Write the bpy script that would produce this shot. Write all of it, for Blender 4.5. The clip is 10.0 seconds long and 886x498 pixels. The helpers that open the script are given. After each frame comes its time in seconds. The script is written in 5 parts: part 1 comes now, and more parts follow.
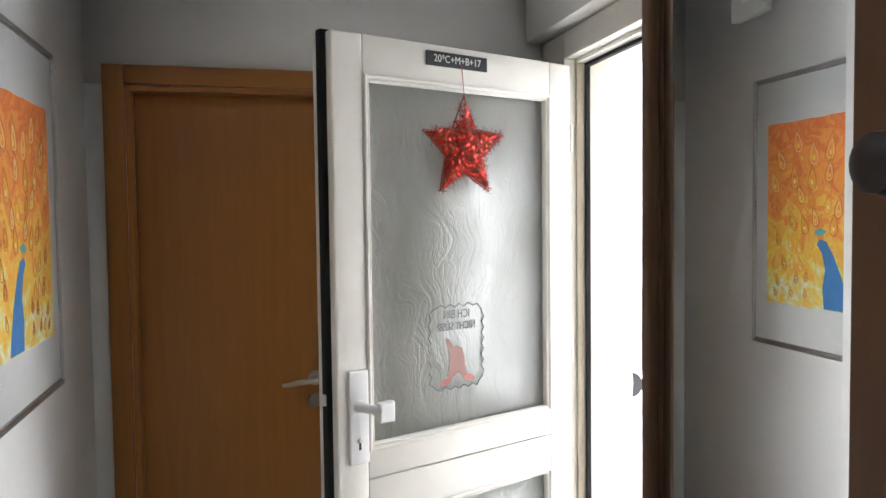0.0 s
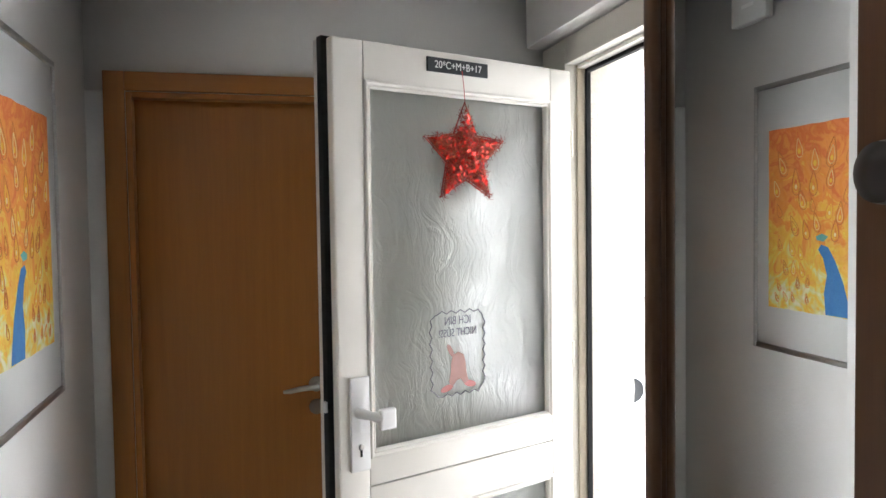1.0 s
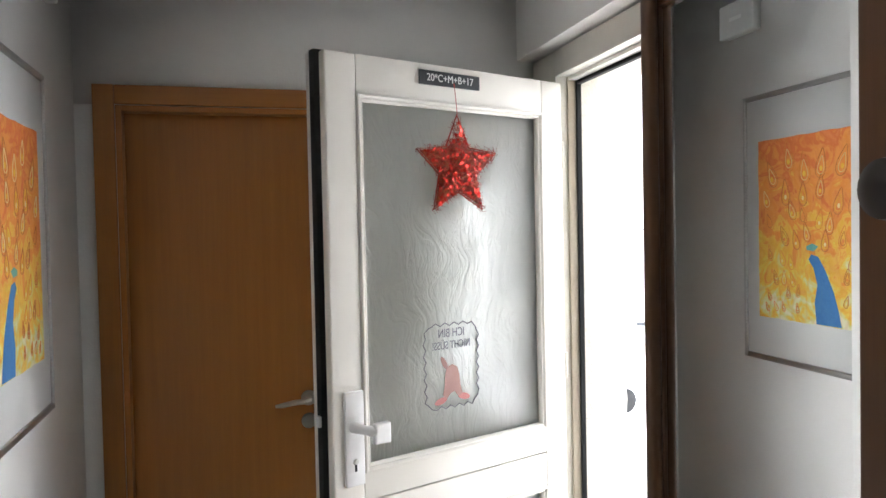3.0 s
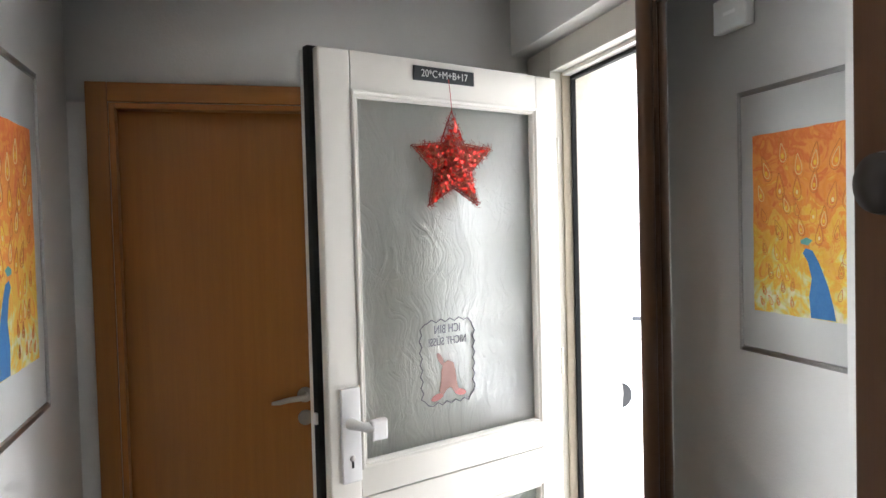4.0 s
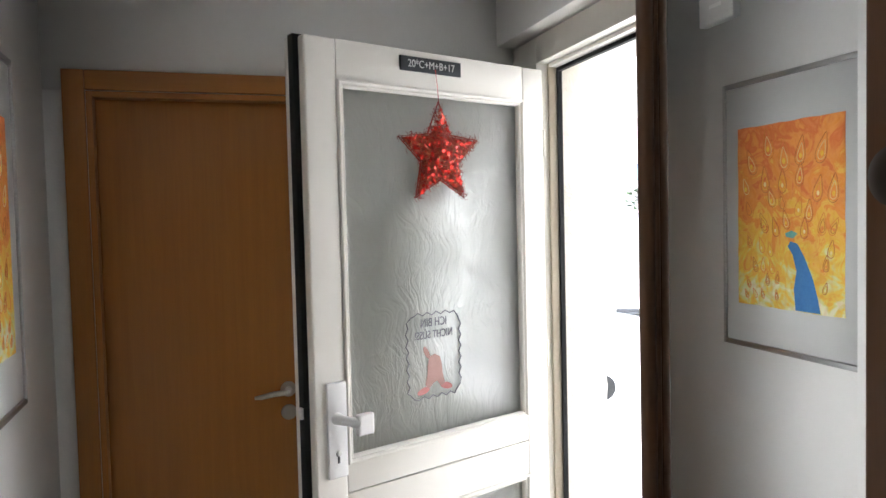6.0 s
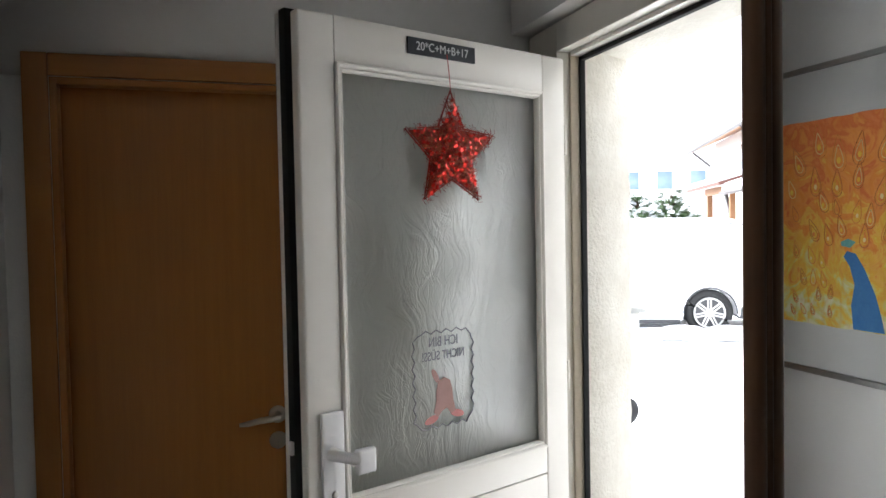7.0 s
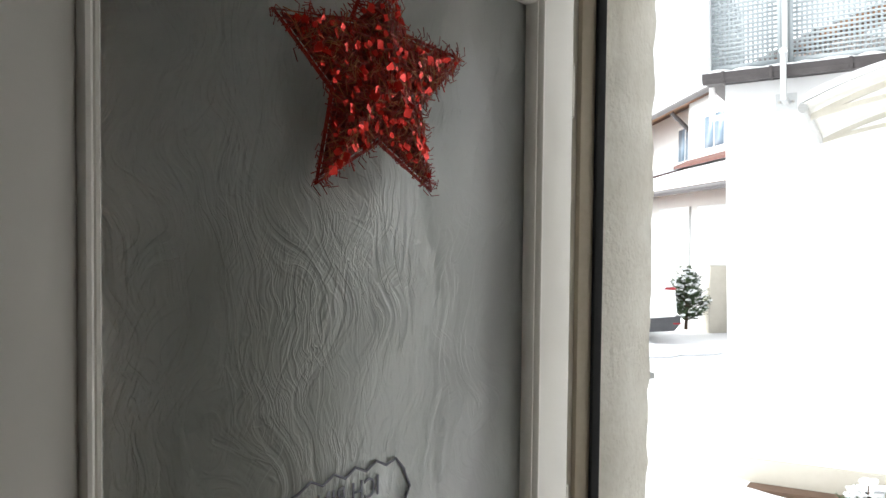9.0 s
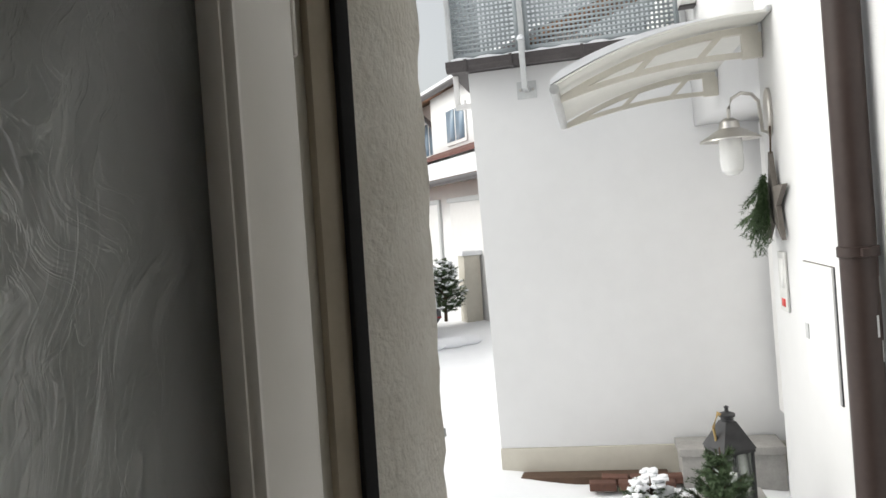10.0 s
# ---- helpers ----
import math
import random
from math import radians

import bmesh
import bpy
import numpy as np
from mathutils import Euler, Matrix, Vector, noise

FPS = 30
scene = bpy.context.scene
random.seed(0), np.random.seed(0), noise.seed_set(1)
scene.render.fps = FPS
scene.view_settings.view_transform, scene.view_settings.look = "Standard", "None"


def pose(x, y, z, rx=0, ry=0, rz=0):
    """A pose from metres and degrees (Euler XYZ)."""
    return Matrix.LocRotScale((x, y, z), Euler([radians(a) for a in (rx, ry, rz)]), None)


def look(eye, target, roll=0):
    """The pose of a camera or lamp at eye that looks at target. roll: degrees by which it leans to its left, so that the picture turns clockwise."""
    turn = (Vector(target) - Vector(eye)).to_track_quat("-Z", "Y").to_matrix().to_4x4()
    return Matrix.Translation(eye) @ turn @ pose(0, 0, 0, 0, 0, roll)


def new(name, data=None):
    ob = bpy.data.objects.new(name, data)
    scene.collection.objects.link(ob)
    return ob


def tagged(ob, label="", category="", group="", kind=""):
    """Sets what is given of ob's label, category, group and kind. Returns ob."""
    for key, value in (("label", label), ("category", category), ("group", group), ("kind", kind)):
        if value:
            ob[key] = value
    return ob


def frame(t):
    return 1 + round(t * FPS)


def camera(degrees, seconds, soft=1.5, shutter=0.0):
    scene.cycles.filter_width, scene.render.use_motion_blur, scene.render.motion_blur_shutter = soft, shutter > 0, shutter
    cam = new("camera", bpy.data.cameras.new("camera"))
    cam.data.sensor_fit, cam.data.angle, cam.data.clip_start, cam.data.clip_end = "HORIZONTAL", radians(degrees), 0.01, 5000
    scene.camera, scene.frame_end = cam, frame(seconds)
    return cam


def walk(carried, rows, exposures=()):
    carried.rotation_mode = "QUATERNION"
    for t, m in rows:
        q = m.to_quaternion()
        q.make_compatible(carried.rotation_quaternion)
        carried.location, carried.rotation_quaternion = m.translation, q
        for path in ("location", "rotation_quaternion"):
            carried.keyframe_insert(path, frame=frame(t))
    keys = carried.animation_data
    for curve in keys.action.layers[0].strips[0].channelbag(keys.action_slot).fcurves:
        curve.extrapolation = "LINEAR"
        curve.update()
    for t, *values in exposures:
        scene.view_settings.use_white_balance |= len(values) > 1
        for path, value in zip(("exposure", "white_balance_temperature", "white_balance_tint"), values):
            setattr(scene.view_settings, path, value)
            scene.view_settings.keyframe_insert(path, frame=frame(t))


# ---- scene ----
cam = camera(62.3, 10.0)
PATH = [
    (0, (0.027, -0.029, 1.605), (0.523, 1.906, 1.514), -0.7),
    (0.5, (0.027, -0.03, 1.61), (0.528, 1.904, 1.516), -0.8),
    (1, (0.025, -0.026, 1.61), (0.521, 1.91, 1.531), -0.8),
    (1.5, (0.019, -0.024, 1.612), (0.532, 1.908, 1.544), -0.8),
    (2, (0.013, -0.023, 1.611), (0.536, 1.906, 1.56), -1.0),
    (2.5, (0.01, -0.02, 1.616), (0.535, 1.909, 1.567), -1.0),
    (4, (0.007, -0.018, 1.619), (0.551, 1.906, 1.554), -1.5),
    (4.5, (0.009, -0.016, 1.615), (0.54, 1.912, 1.554), -1.5),
    (5, (0.005, -0.013, 1.618), (0.539, 1.913, 1.553), -1.2),
    (5.5, (0.001, -0.012, 1.617), (0.54, 1.912, 1.553), -1.2),
    (5.7, (-0.012, -0.008, 1.626), (0.55, 1.91, 1.555), -1.2),
    (6.8, (-0.01, 0.189, 1.59), (0.641, 2.077, 1.477), -1.9),
    (7, (0.021, 0.272, 1.611), (0.641, 2.172, 1.546), -1.1),
    (7.5, (0.114, 0.499, 1.601), (0.717, 2.403, 1.483), 0.5),
    (8, (0.115, 0.779, 1.618), (0.966, 2.587, 1.53), -0.5),
    (8.5, (0.201, 1.022, 1.612), (1.068, 2.822, 1.522), -1.1),
    (9, (0.304, 1.264, 1.633), (1.228, 3.036, 1.568), 0.6),
    (9.5, (0.413, 1.514, 1.625), (1.712, 3.035, 1.57), -2.1),
    (10, (0.636, 1.669, 1.65), (2.083, 3.047, 1.57), -3.5),
]
STOPS = [(0, 3.38, 6200, 9), (2.5, 3.42, 6200, 9), (5.7, 3.42, 6200, 9), (7.0, 2.5, 6200, 8), (7.5, 2.3, 6200, 7),
         (8.0, 1.78, 6300, 6), (8.5, 1.55, 6300, 6), (9.0, 1.52, 6400, 6), (9.5, 0.85, 6550, 7), (10, 0.32, 6600, 7)]
walk(cam, [(t, look(eye, target, roll)) for t, eye, target, roll in PATH], STOPS)

# ---- light ----
SKY, SUN = 0.15, 0.45
SUN_AZ, SUN_EL = 327, 42       # degrees from +y clockwise, and over the horizon
world = bpy.data.worlds.new("overcast")
scene.world = world
world.use_nodes = True
wn = world.node_tree
sky = wn.nodes.new("ShaderNodeTexSky")
sky.sky_type, sky.sun_disc = "NISHITA", False
sky.sun_elevation, sky.sun_rotation = radians(SUN_EL), radians(SUN_AZ)
sky.air_density, sky.dust_density, sky.ozone_density = 1.0, 4.0, 1.0
pale = wn.nodes.new("ShaderNodeHueSaturation")
pale.inputs["Saturation"].default_value = 0.22
wn.links.new(sky.outputs[0], pale.inputs["Color"])
wn.links.new(pale.outputs[0], wn.nodes["Background"].inputs[0])
wn.nodes["Background"].inputs[1].default_value = SKY
sun = new("sun", bpy.data.lights.new("sun", "SUN"))
sun.data.energy, sun.data.angle, sun.data.color = SUN, radians(50), (1.0, 0.98, 0.95)
sun.matrix_world = look((0, 0, 0), (-math.sin(radians(SUN_AZ)) * math.cos(radians(SUN_EL)), -math.cos(radians(SUN_AZ)) * math.cos(radians(SUN_EL)), -math.sin(radians(SUN_EL))))


# ---- materials ----
def mat(name, colour, rough=0.6, metal=0.0, second=None, scale=(1, 1, 1), size=8.0, amount=0.5, bump=0.0, bump_size=120.0, detail=4.0,
        random_tone=0.0, transmission=0.0, alpha=1.0, ior=1.45, sheen=0.0):
    m = bpy.data.materials.new(name)
    m.use_nodes = True
    nt = m.node_tree
    b = nt.nodes["Principled BSDF"]
    b.inputs["Roughness"].default_value, b.inputs["Metallic"].default_value = rough, metal
    b.inputs["Transmission Weight"].default_value, b.inputs["IOR"].default_value = transmission, ior
    b.inputs["Base Color"].default_value = (*colour, 1)
    b.inputs["Alpha"].default_value = alpha
    tc = nt.nodes.new("ShaderNodeTexCoord")
    mp = nt.nodes.new("ShaderNodeMapping")
    mp.inputs["Scale"].default_value = scale
    nt.links.new(tc.outputs["Object"], mp.inputs["Vector"])
    colour_out = None
    if second:
        n1 = nt.nodes.new("ShaderNodeTexNoise")
        n1.inputs["Scale"].default_value, n1.inputs["Detail"].default_value, n1.inputs["Roughness"].default_value = size, detail, 0.6
        nt.links.new(mp.outputs[0], n1.inputs["Vector"])
        n2 = nt.nodes.new("ShaderNodeTexNoise")
        n2.inputs["Scale"].default_value, n2.inputs["Detail"].default_value = size * 6.3, 3.0
        nt.links.new(mp.outputs[0], n2.inputs["Vector"])
        add = nt.nodes.new("ShaderNodeMath")
        add.operation = "MULTIPLY_ADD"
        add.inputs[1].default_value = 0.45
        nt.links.new(n2.outputs[0], add.inputs[0])
        nt.links.new(n1.outputs[0], add.inputs[2])
        ramp = nt.nodes.new("ShaderNodeMapRange")
        ramp.inputs["From Min"].default_value, ramp.inputs["From Max"].default_value = 0.72 - amount * 0.5, 0.72 + amount * 0.5
        nt.links.new(add.outputs[0], ramp.inputs["Value"])
        mix = nt.nodes.new("ShaderNodeMix")
        mix.data_type = "RGBA"
        mix.inputs[6].default_value, mix.inputs[7].default_value = (*colour, 1), (*second, 1)
        nt.links.new(ramp.outputs[0], mix.inputs[0])
        colour_out = mix.outputs[2]
    if random_tone:
        info = nt.nodes.new("ShaderNodeObjectInfo")
        hsv = nt.nodes.new("ShaderNodeHueSaturation")
        rng = nt.nodes.new("ShaderNodeMapRange")
        rng.inputs["To Min"].default_value, rng.inputs["To Max"].default_value = 1 - random_tone, 1 + random_tone
        nt.links.new(info.outputs["Random"], rng.inputs["Value"])
        nt.links.new(rng.outputs[0], hsv.inputs["Value"])
        if colour_out:
            nt.links.new(colour_out, hsv.inputs["Color"])
        else:
            hsv.inputs["Color"].default_value = (*colour, 1)
        colour_out = hsv.outputs[0]
    if colour_out:
        nt.links.new(colour_out, b.inputs["Base Color"])
    if bump:
        nb = nt.nodes.new("ShaderNodeTexNoise")
        nb.inputs["Scale"].default_value, nb.inputs["Detail"].default_value = bump_size, 3.0
        nt.links.new(mp.outputs[0], nb.inputs["Vector"])
        bp = nt.nodes.new("ShaderNodeBump")
        bp.inputs["Strength"].default_value, bp.inputs["Distance"].default_value = min(1.0, bump), 0.004
        nt.links.new(nb.outputs[0], bp.inputs["Height"])
        nt.links.new(bp.outputs[0], b.inputs["Normal"])
    return m


M_WALL = mat("wall_paint", (0.89, 0.88, 0.855), 0.85, second=(0.85, 0.84, 0.815), size=2.5, bump=0.25, bump_size=160)
M_CEIL = mat("ceiling_paint", (0.88, 0.87, 0.85), 0.9, second=(0.85, 0.84, 0.82), size=2.0, bump=0.15)
M_FLOOR = mat("floor_tile", (0.66, 0.62, 0.56), 0.4, second=(0.60, 0.56, 0.50), size=5, bump=0.05)
M_BEECH = mat("beech_veneer", (0.42, 0.175, 0.038), 0.40, second=(0.31, 0.120, 0.025), scale=(14, 14, 0.5), size=3.0, amount=0.9, bump=0.04, bump_size=30)
M_BEECH_TOP = mat("beech_veneer_across", (0.42, 0.175, 0.038), 0.40, second=(0.31, 0.120, 0.025), scale=(0.5, 14, 14), size=3.0, amount=0.9, bump=0.04, bump_size=30)
M_WALNUT = mat("dark_stained_wood", (0.16, 0.072, 0.030), 0.4, second=(0.10, 0.042, 0.017), scale=(16, 16, 0.6), size=3.0, amount=0.9, bump=0.06, bump_size=40)
M_PVC = mat("white_door_lacquer", (0.84, 0.805, 0.745), 0.32, second=(0.81, 0.775, 0.71), size=4, bump=0.02)
M_FRAME = mat("cream_frame_lacquer", (0.80, 0.77, 0.70), 0.35, second=(0.75, 0.715, 0.64), size=6, bump=0.03)
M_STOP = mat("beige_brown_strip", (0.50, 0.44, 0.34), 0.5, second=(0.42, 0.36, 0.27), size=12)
M_BLACK = mat("black_rubber", (0.008, 0.008, 0.009), 0.8, second=(0.013, 0.013, 0.013), size=30)
M_ALU = mat("brushed_aluminium", (0.62, 0.62, 0.61), 0.35, 1.0, second=(0.52, 0.52, 0.51), scale=(1, 1, 40), size=4)
M_STEEL = mat("satin_steel", (0.60, 0.58, 0.55), 0.3, 1.0, second=(0.52, 0.50, 0.47), size=20)
M_WHITE_METAL = mat("white_coated_metal", (0.84, 0.83, 0.82), 0.35, second=(0.80, 0.79, 0.78), size=10)
M_KNOB = mat("black_knob_wood", (0.03, 0.018, 0.012), 0.3, second=(0.02, 0.012, 0.008), size=20)
M_MAT = mat("white_mount_card", (0.78, 0.78, 0.76), 0.8, second=(0.75, 0.75, 0.73), size=5, bump=0.03)
M_PLASTIC = mat("white_plastic", (0.64, 0.64, 0.62), 0.5, second=(0.60, 0.60, 0.58), size=10)
M_CHALK = mat("slate_strip", (0.025, 0.028, 0.032), 0.7, second=(0.04, 0.043, 0.047), size=25)
M_WRITE = mat("chalk_writing", (0.72, 0.72, 0.70), 0.9)
M_INK = mat("grey_marker_ink", (0.30, 0.30, 0.34), 0.8, second=(0.20, 0.20, 0.24), size=60)
M_RABBIT = mat("reddish_brown_crayon", (0.34, 0.19, 0.17), 0.8, second=(0.44, 0.28, 0.25), size=30, amount=0.8)
M_RED_CRAYON = mat("red_crayon", (0.50, 0.18, 0.17), 0.8, second=(0.56, 0.26, 0.25), size=30)
M_RENDER = mat("white_render", (0.80, 0.80, 0.80), 0.9, second=(0.76, 0.76, 0.76), size=1.3, bump=0.5, bump_size=220)
M_ROUGH = mat("rough_cream_plaster", (0.76, 0.73, 0.66), 0.92, second=(0.64, 0.60, 0.52), size=9, bump=1.0, bump_size=95)
M_PLINTH = mat("beige_plinth", (0.60, 0.57, 0.50), 0.9, second=(0.54, 0.51, 0.44), size=3, bump=0.4, bump_size=150)
M_SNOW = mat("snow", (0.86, 0.87, 0.89), 0.75, second=(0.82, 0.83, 0.86), size=1.2, bump=0.5, bump_size=30)
M_STONE = mat("grey_stone", (0.36, 0.35, 0.33), 0.8, second=(0.28, 0.27, 0.26), size=14, bump=0.4, bump_size=160)
M_SOIL = mat("brown_soil", (0.07, 0.045, 0.032), 0.95, second=(0.12, 0.075, 0.05), size=14, amount=0.9, bump=1.0, bump_size=60)
M_PIPE = mat("brown_downpipe", (0.034, 0.021, 0.018), 0.45, second=(0.050, 0.033, 0.028), size=8, bump=0.03)
M_GUTTER = mat("grey_brown_gutter", (0.085, 0.075, 0.075), 0.45, second=(0.06, 0.052, 0.052), size=9)
M_PERF = mat("perforated_pale_metal", (0.42, 0.46, 0.48), 0.45, second=(0.38, 0.42, 0.44), size=6)
M_GALV = mat("galvanised_steel", (0.62, 0.63, 0.63), 0.5, 0.4, second=(0.54, 0.55, 0.55), size=30)
M_ACRYL = mat("frosted_acrylic", (0.80, 0.79, 0.74), 0.4, second=(0.74, 0.73, 0.68), size=6)
M_BRACKET = mat("cream_bracket", (0.66, 0.63, 0.56), 0.5, second=(0.60, 0.57, 0.50), size=8)
M_OPAL = mat("opal_glass", (0.88, 0.88, 0.86), 0.15, second=(0.85, 0.85, 0.83), size=6)
M_NEEDLE = mat("fir_needles", (0.040, 0.075, 0.030), 0.6, second=(0.070, 0.11, 0.045), size=30, random_tone=0.25)
M_TWIG = mat("twig_bark", (0.10, 0.065, 0.04), 0.9, second=(0.07, 0.045, 0.028), size=40)
M_GREYWOOD = mat("weathered_wood", (0.20, 0.18, 0.16), 0.9, second=(0.13, 0.115, 0.10), scale=(1, 1, 0.2), size=40)
M_CARPAINT = mat("white_car_paint", (0.80, 0.81, 0.83), 0.2, second=(0.78, 0.79, 0.81), size=2)
M_TYRE = mat("tyre_rubber", (0.02, 0.02, 0.021), 0.8, second=(0.035, 0.035, 0.036), size=20)
M_DARKPLASTIC = mat("dark_grey_plastic", (0.045, 0.047, 0.052), 0.6, second=(0.06, 0.06, 0.065), size=14)
M_TAIL = mat("red_tail_lens", (0.30, 0.012, 0.02), 0.15, second=(0.2, 0.01, 0.015), size=30)
M_CARGLASS = mat("dark_car_glass", (0.03, 0.035, 0.04), 0.08)
M_ROOFWOOD = mat("brown_soffit_boards", (0.33, 0.17, 0.085), 0.7, second=(0.24, 0.12, 0.06), scale=(1, 12, 1), size=4)
M_ROOFTILE = mat("red_roof_tile", (0.17, 0.075, 0.06), 0.8, second=(0.12, 0.055, 0.045), size=9)
M_PANE = mat("window_pane", (0.25, 0.33, 0.42), 0.08, second=(0.2, 0.28, 0.36), size=1)
M_WICKBRASS = mat("brass_bracket", (0.5, 0.36, 0.16), 0.4, 0.8, second=(0.4, 0.28, 0.12), size=20)
M_BLACKMETAL = mat("black_lantern_metal", (0.025, 0.025, 0.027), 0.45, second=(0.04, 0.04, 0.042), size=14)
M_TWINE = mat("red_twine", (0.55, 0.030, 0.012), 0.35, second=(0.20, 0.010, 0.006), size=60, random_tone=0.3)
M_GOLDTWINE = mat("gold_brown_twine", (0.62, 0.22, 0.07), 0.35, second=(0.34, 0.10, 0.04), size=60)
M_STARCORE = mat("dark_red_weave", (0.29, 0.015, 0.008), 0.6, second=(0.06, 0.005, 0.004), size=90, amount=0.8, bump=1.0, bump_size=260)
M_SEQUIN = mat("red_sequin", (0.90, 0.045, 0.025), 0.2, 0.5, second=(0.7, 0.02, 0.015), size=20)
M_RED = mat("red_sticker", (0.6, 0.05, 0.04), 0.5)
M_BRICK = mat("reddish_paver", (0.14, 0.07, 0.05), 0.9, second=(0.10, 0.05, 0.038), size=20, bump=0.4, random_tone=0.2)


def mirror_material():
    m = bpy.data.materials.new("mirror_silver")
    m.use_nodes = True
    b = m.node_tree.nodes["Principled BSDF"]
    b.inputs["Base Color"].default_value = (0.94, 0.95, 0.94, 1)
    b.inputs["Metallic"].default_value, b.inputs["Roughness"].default_value = 1.0, 0.0
    return m


M_MIRROR = mirror_material()


def clear_glass(name, tint=(0.96, 0.98, 0.97)):
    """A thin pane: clear, with a mirror-like sheen that grows towards grazing angles."""
    m = bpy.data.materials.new(name)
    m.use_nodes = True
    nt = m.node_tree
    nt.nodes.remove(nt.nodes["Principled BSDF"])
    clear, gloss, rim, power, scale, mix = (nt.nodes.new(k) for k in ("ShaderNodeBsdfTransparent", "ShaderNodeBsdfGlossy", "ShaderNodeLayerWeight", "ShaderNodeMath", "ShaderNodeMath", "ShaderNodeMixShader"))
    clear.inputs[0].default_value, gloss.inputs["Roughness"].default_value, rim.inputs[0].default_value = (*tint, 1), 0.02, 0.5
    power.operation, scale.operation = "POWER", "MULTIPLY_ADD"
    power.inputs[1].default_value, scale.inputs[1].default_value, scale.inputs[2].default_value = 5.0, 0.9, 0.035
    nt.links.new(rim.outputs["Facing"], power.inputs[0])
    nt.links.new(power.outputs[0], scale.inputs[0])
    nt.links.new(scale.outputs[0], mix.inputs[0])
    nt.links.new(clear.outputs[0], mix.inputs[1])
    nt.links.new(gloss.outputs[0], mix.inputs[2])
    nt.links.new(mix.outputs[0], nt.nodes["Material Output"].inputs[0])
    return m


M_GLASS = clear_glass("clear_glass")


def cast_glass():
    """Cast glass with wavy brushed ridges: blurred see-through, a little milk, a soft mirror sheen."""
    m = clear_glass("ridged_cast_glass")
    nt = m.node_tree
    mix, gloss, clear = nt.nodes["Mix Shader"], nt.nodes["Glossy BSDF"], nt.nodes["Transparent BSDF"]
    gloss.inputs["Roughness"].default_value = 0.28
    nt.nodes["Math.001"].inputs[1].default_value = 0.7
    nt.nodes["Math.001"].inputs[2].default_value = 0.125

    def node(kind, **values):
        n = nt.nodes.new(kind)
        for key, value in values.items():
            n.inputs[key].default_value = value
        return n

    def maths(operation, a, b, c=0.0):
        n = nt.nodes.new("ShaderNodeMath")
        n.operation = operation
        for k, v in enumerate((a, b, c)):
            if isinstance(v, (int, float)):
                n.inputs[k].default_value = v
            else:
                nt.links.new(v, n.inputs[k])
        return n.outputs[0]

    tc = nt.nodes.new("ShaderNodeTexCoord")

    def strokes(seed, warp_size, warp, stretch, size):
        """Long wandering strokes: noise drawn out upwards along a warped field."""
        place = node("ShaderNodeMapping", Location=(seed, seed * 0.7, seed * 1.3))
        nt.links.new(tc.outputs["Object"], place.inputs["Vector"])
        field = node("ShaderNodeTexNoise", Scale=warp_size, Detail=1.5)
        nt.links.new(place.outputs[0], field.inputs["Vector"])
        shift = nt.nodes.new("ShaderNodeVectorMath")
        shift.operation = "MULTIPLY_ADD"
        shift.inputs[1].default_value = (warp, 0.0, warp)
        nt.links.new(field.outputs["Color"], shift.inputs[0])
        nt.links.new(place.outputs[0], shift.inputs[2])
        long = node("ShaderNodeMapping", Scale=(1.0, 1.0, stretch))
        nt.links.new(shift.outputs[0], long.inputs["Vector"])
        grain = node("ShaderNodeTexNoise", Scale=size, Detail=3.0, Distortion=0.9)
        nt.links.new(long.outputs[0], grain.inputs["Vector"])
        return grain.outputs[0]

    def crest(value, width):
        away = maths("ABSOLUTE", maths("SUBTRACT", value, 0.5), 0.0)
        n = node("ShaderNodeMapRange", **{"From Min": 0.0, "From Max": width, "To Min": 1.0, "To Max": 0.0})
        n.interpolation_type = "SMOOTHSTEP"
        nt.links.new(away, n.inputs["Value"])
        return n.outputs[0]

    broad, fine = strokes(0.0, 5.0, 0.24, 0.20, 34.0), strokes(3.1, 8.0, 0.15, 0.22, 66.0)
    cloud = node("ShaderNodeTexNoise", Scale=5.5, Detail=2.0, Distortion=0.8)
    nt.links.new(tc.outputs["Object"], cloud.inputs["Vector"])
    patch = node("ShaderNodeMapRange", **{"From Min": 0.36, "From Max": 0.62})
    nt.links.new(cloud.outputs[0], patch.inputs["Value"])
    lines = maths("ADD", maths("MULTIPLY", crest(broad, 0.05), 0.55), maths("MULTIPLY", crest(fine, 0.06), maths("MULTIPLY_ADD", patch.outputs[0], 0.6, 0.2)))
    height = maths("ADD", maths("MULTIPLY", lines, 0.12), maths("MULTIPLY_ADD", fine, 0.35, broad))
    bump = node("ShaderNodeBump", Strength=0.95, Distance=0.008)
    nt.links.new(height, bump.inputs["Height"])
    sheen = node("ShaderNodeBump", Strength=0.50, Distance=0.006)
    nt.links.new(height, sheen.inputs["Height"])
    nt.links.new(sheen.outputs[0], gloss.inputs["Normal"])
    see = node("ShaderNodeBsdfRefraction", Roughness=0.30, IOR=1.12)
    see.inputs["Color"].default_value = (0.90, 0.93, 0.89, 1)
    milk, thru, m1, m2 = (nt.nodes.new(k) for k in ("ShaderNodeBsdfDiffuse", "ShaderNodeBsdfTranslucent", "ShaderNodeMixShader", "ShaderNodeMixShader"))
    milk.inputs[0].default_value = thru.inputs[0].default_value = (0.90, 0.92, 0.88, 1)
    for n in (milk, thru, see):
        nt.links.new(bump.outputs[0], n.inputs["Normal"])
    m1.inputs[0].default_value = 0.30
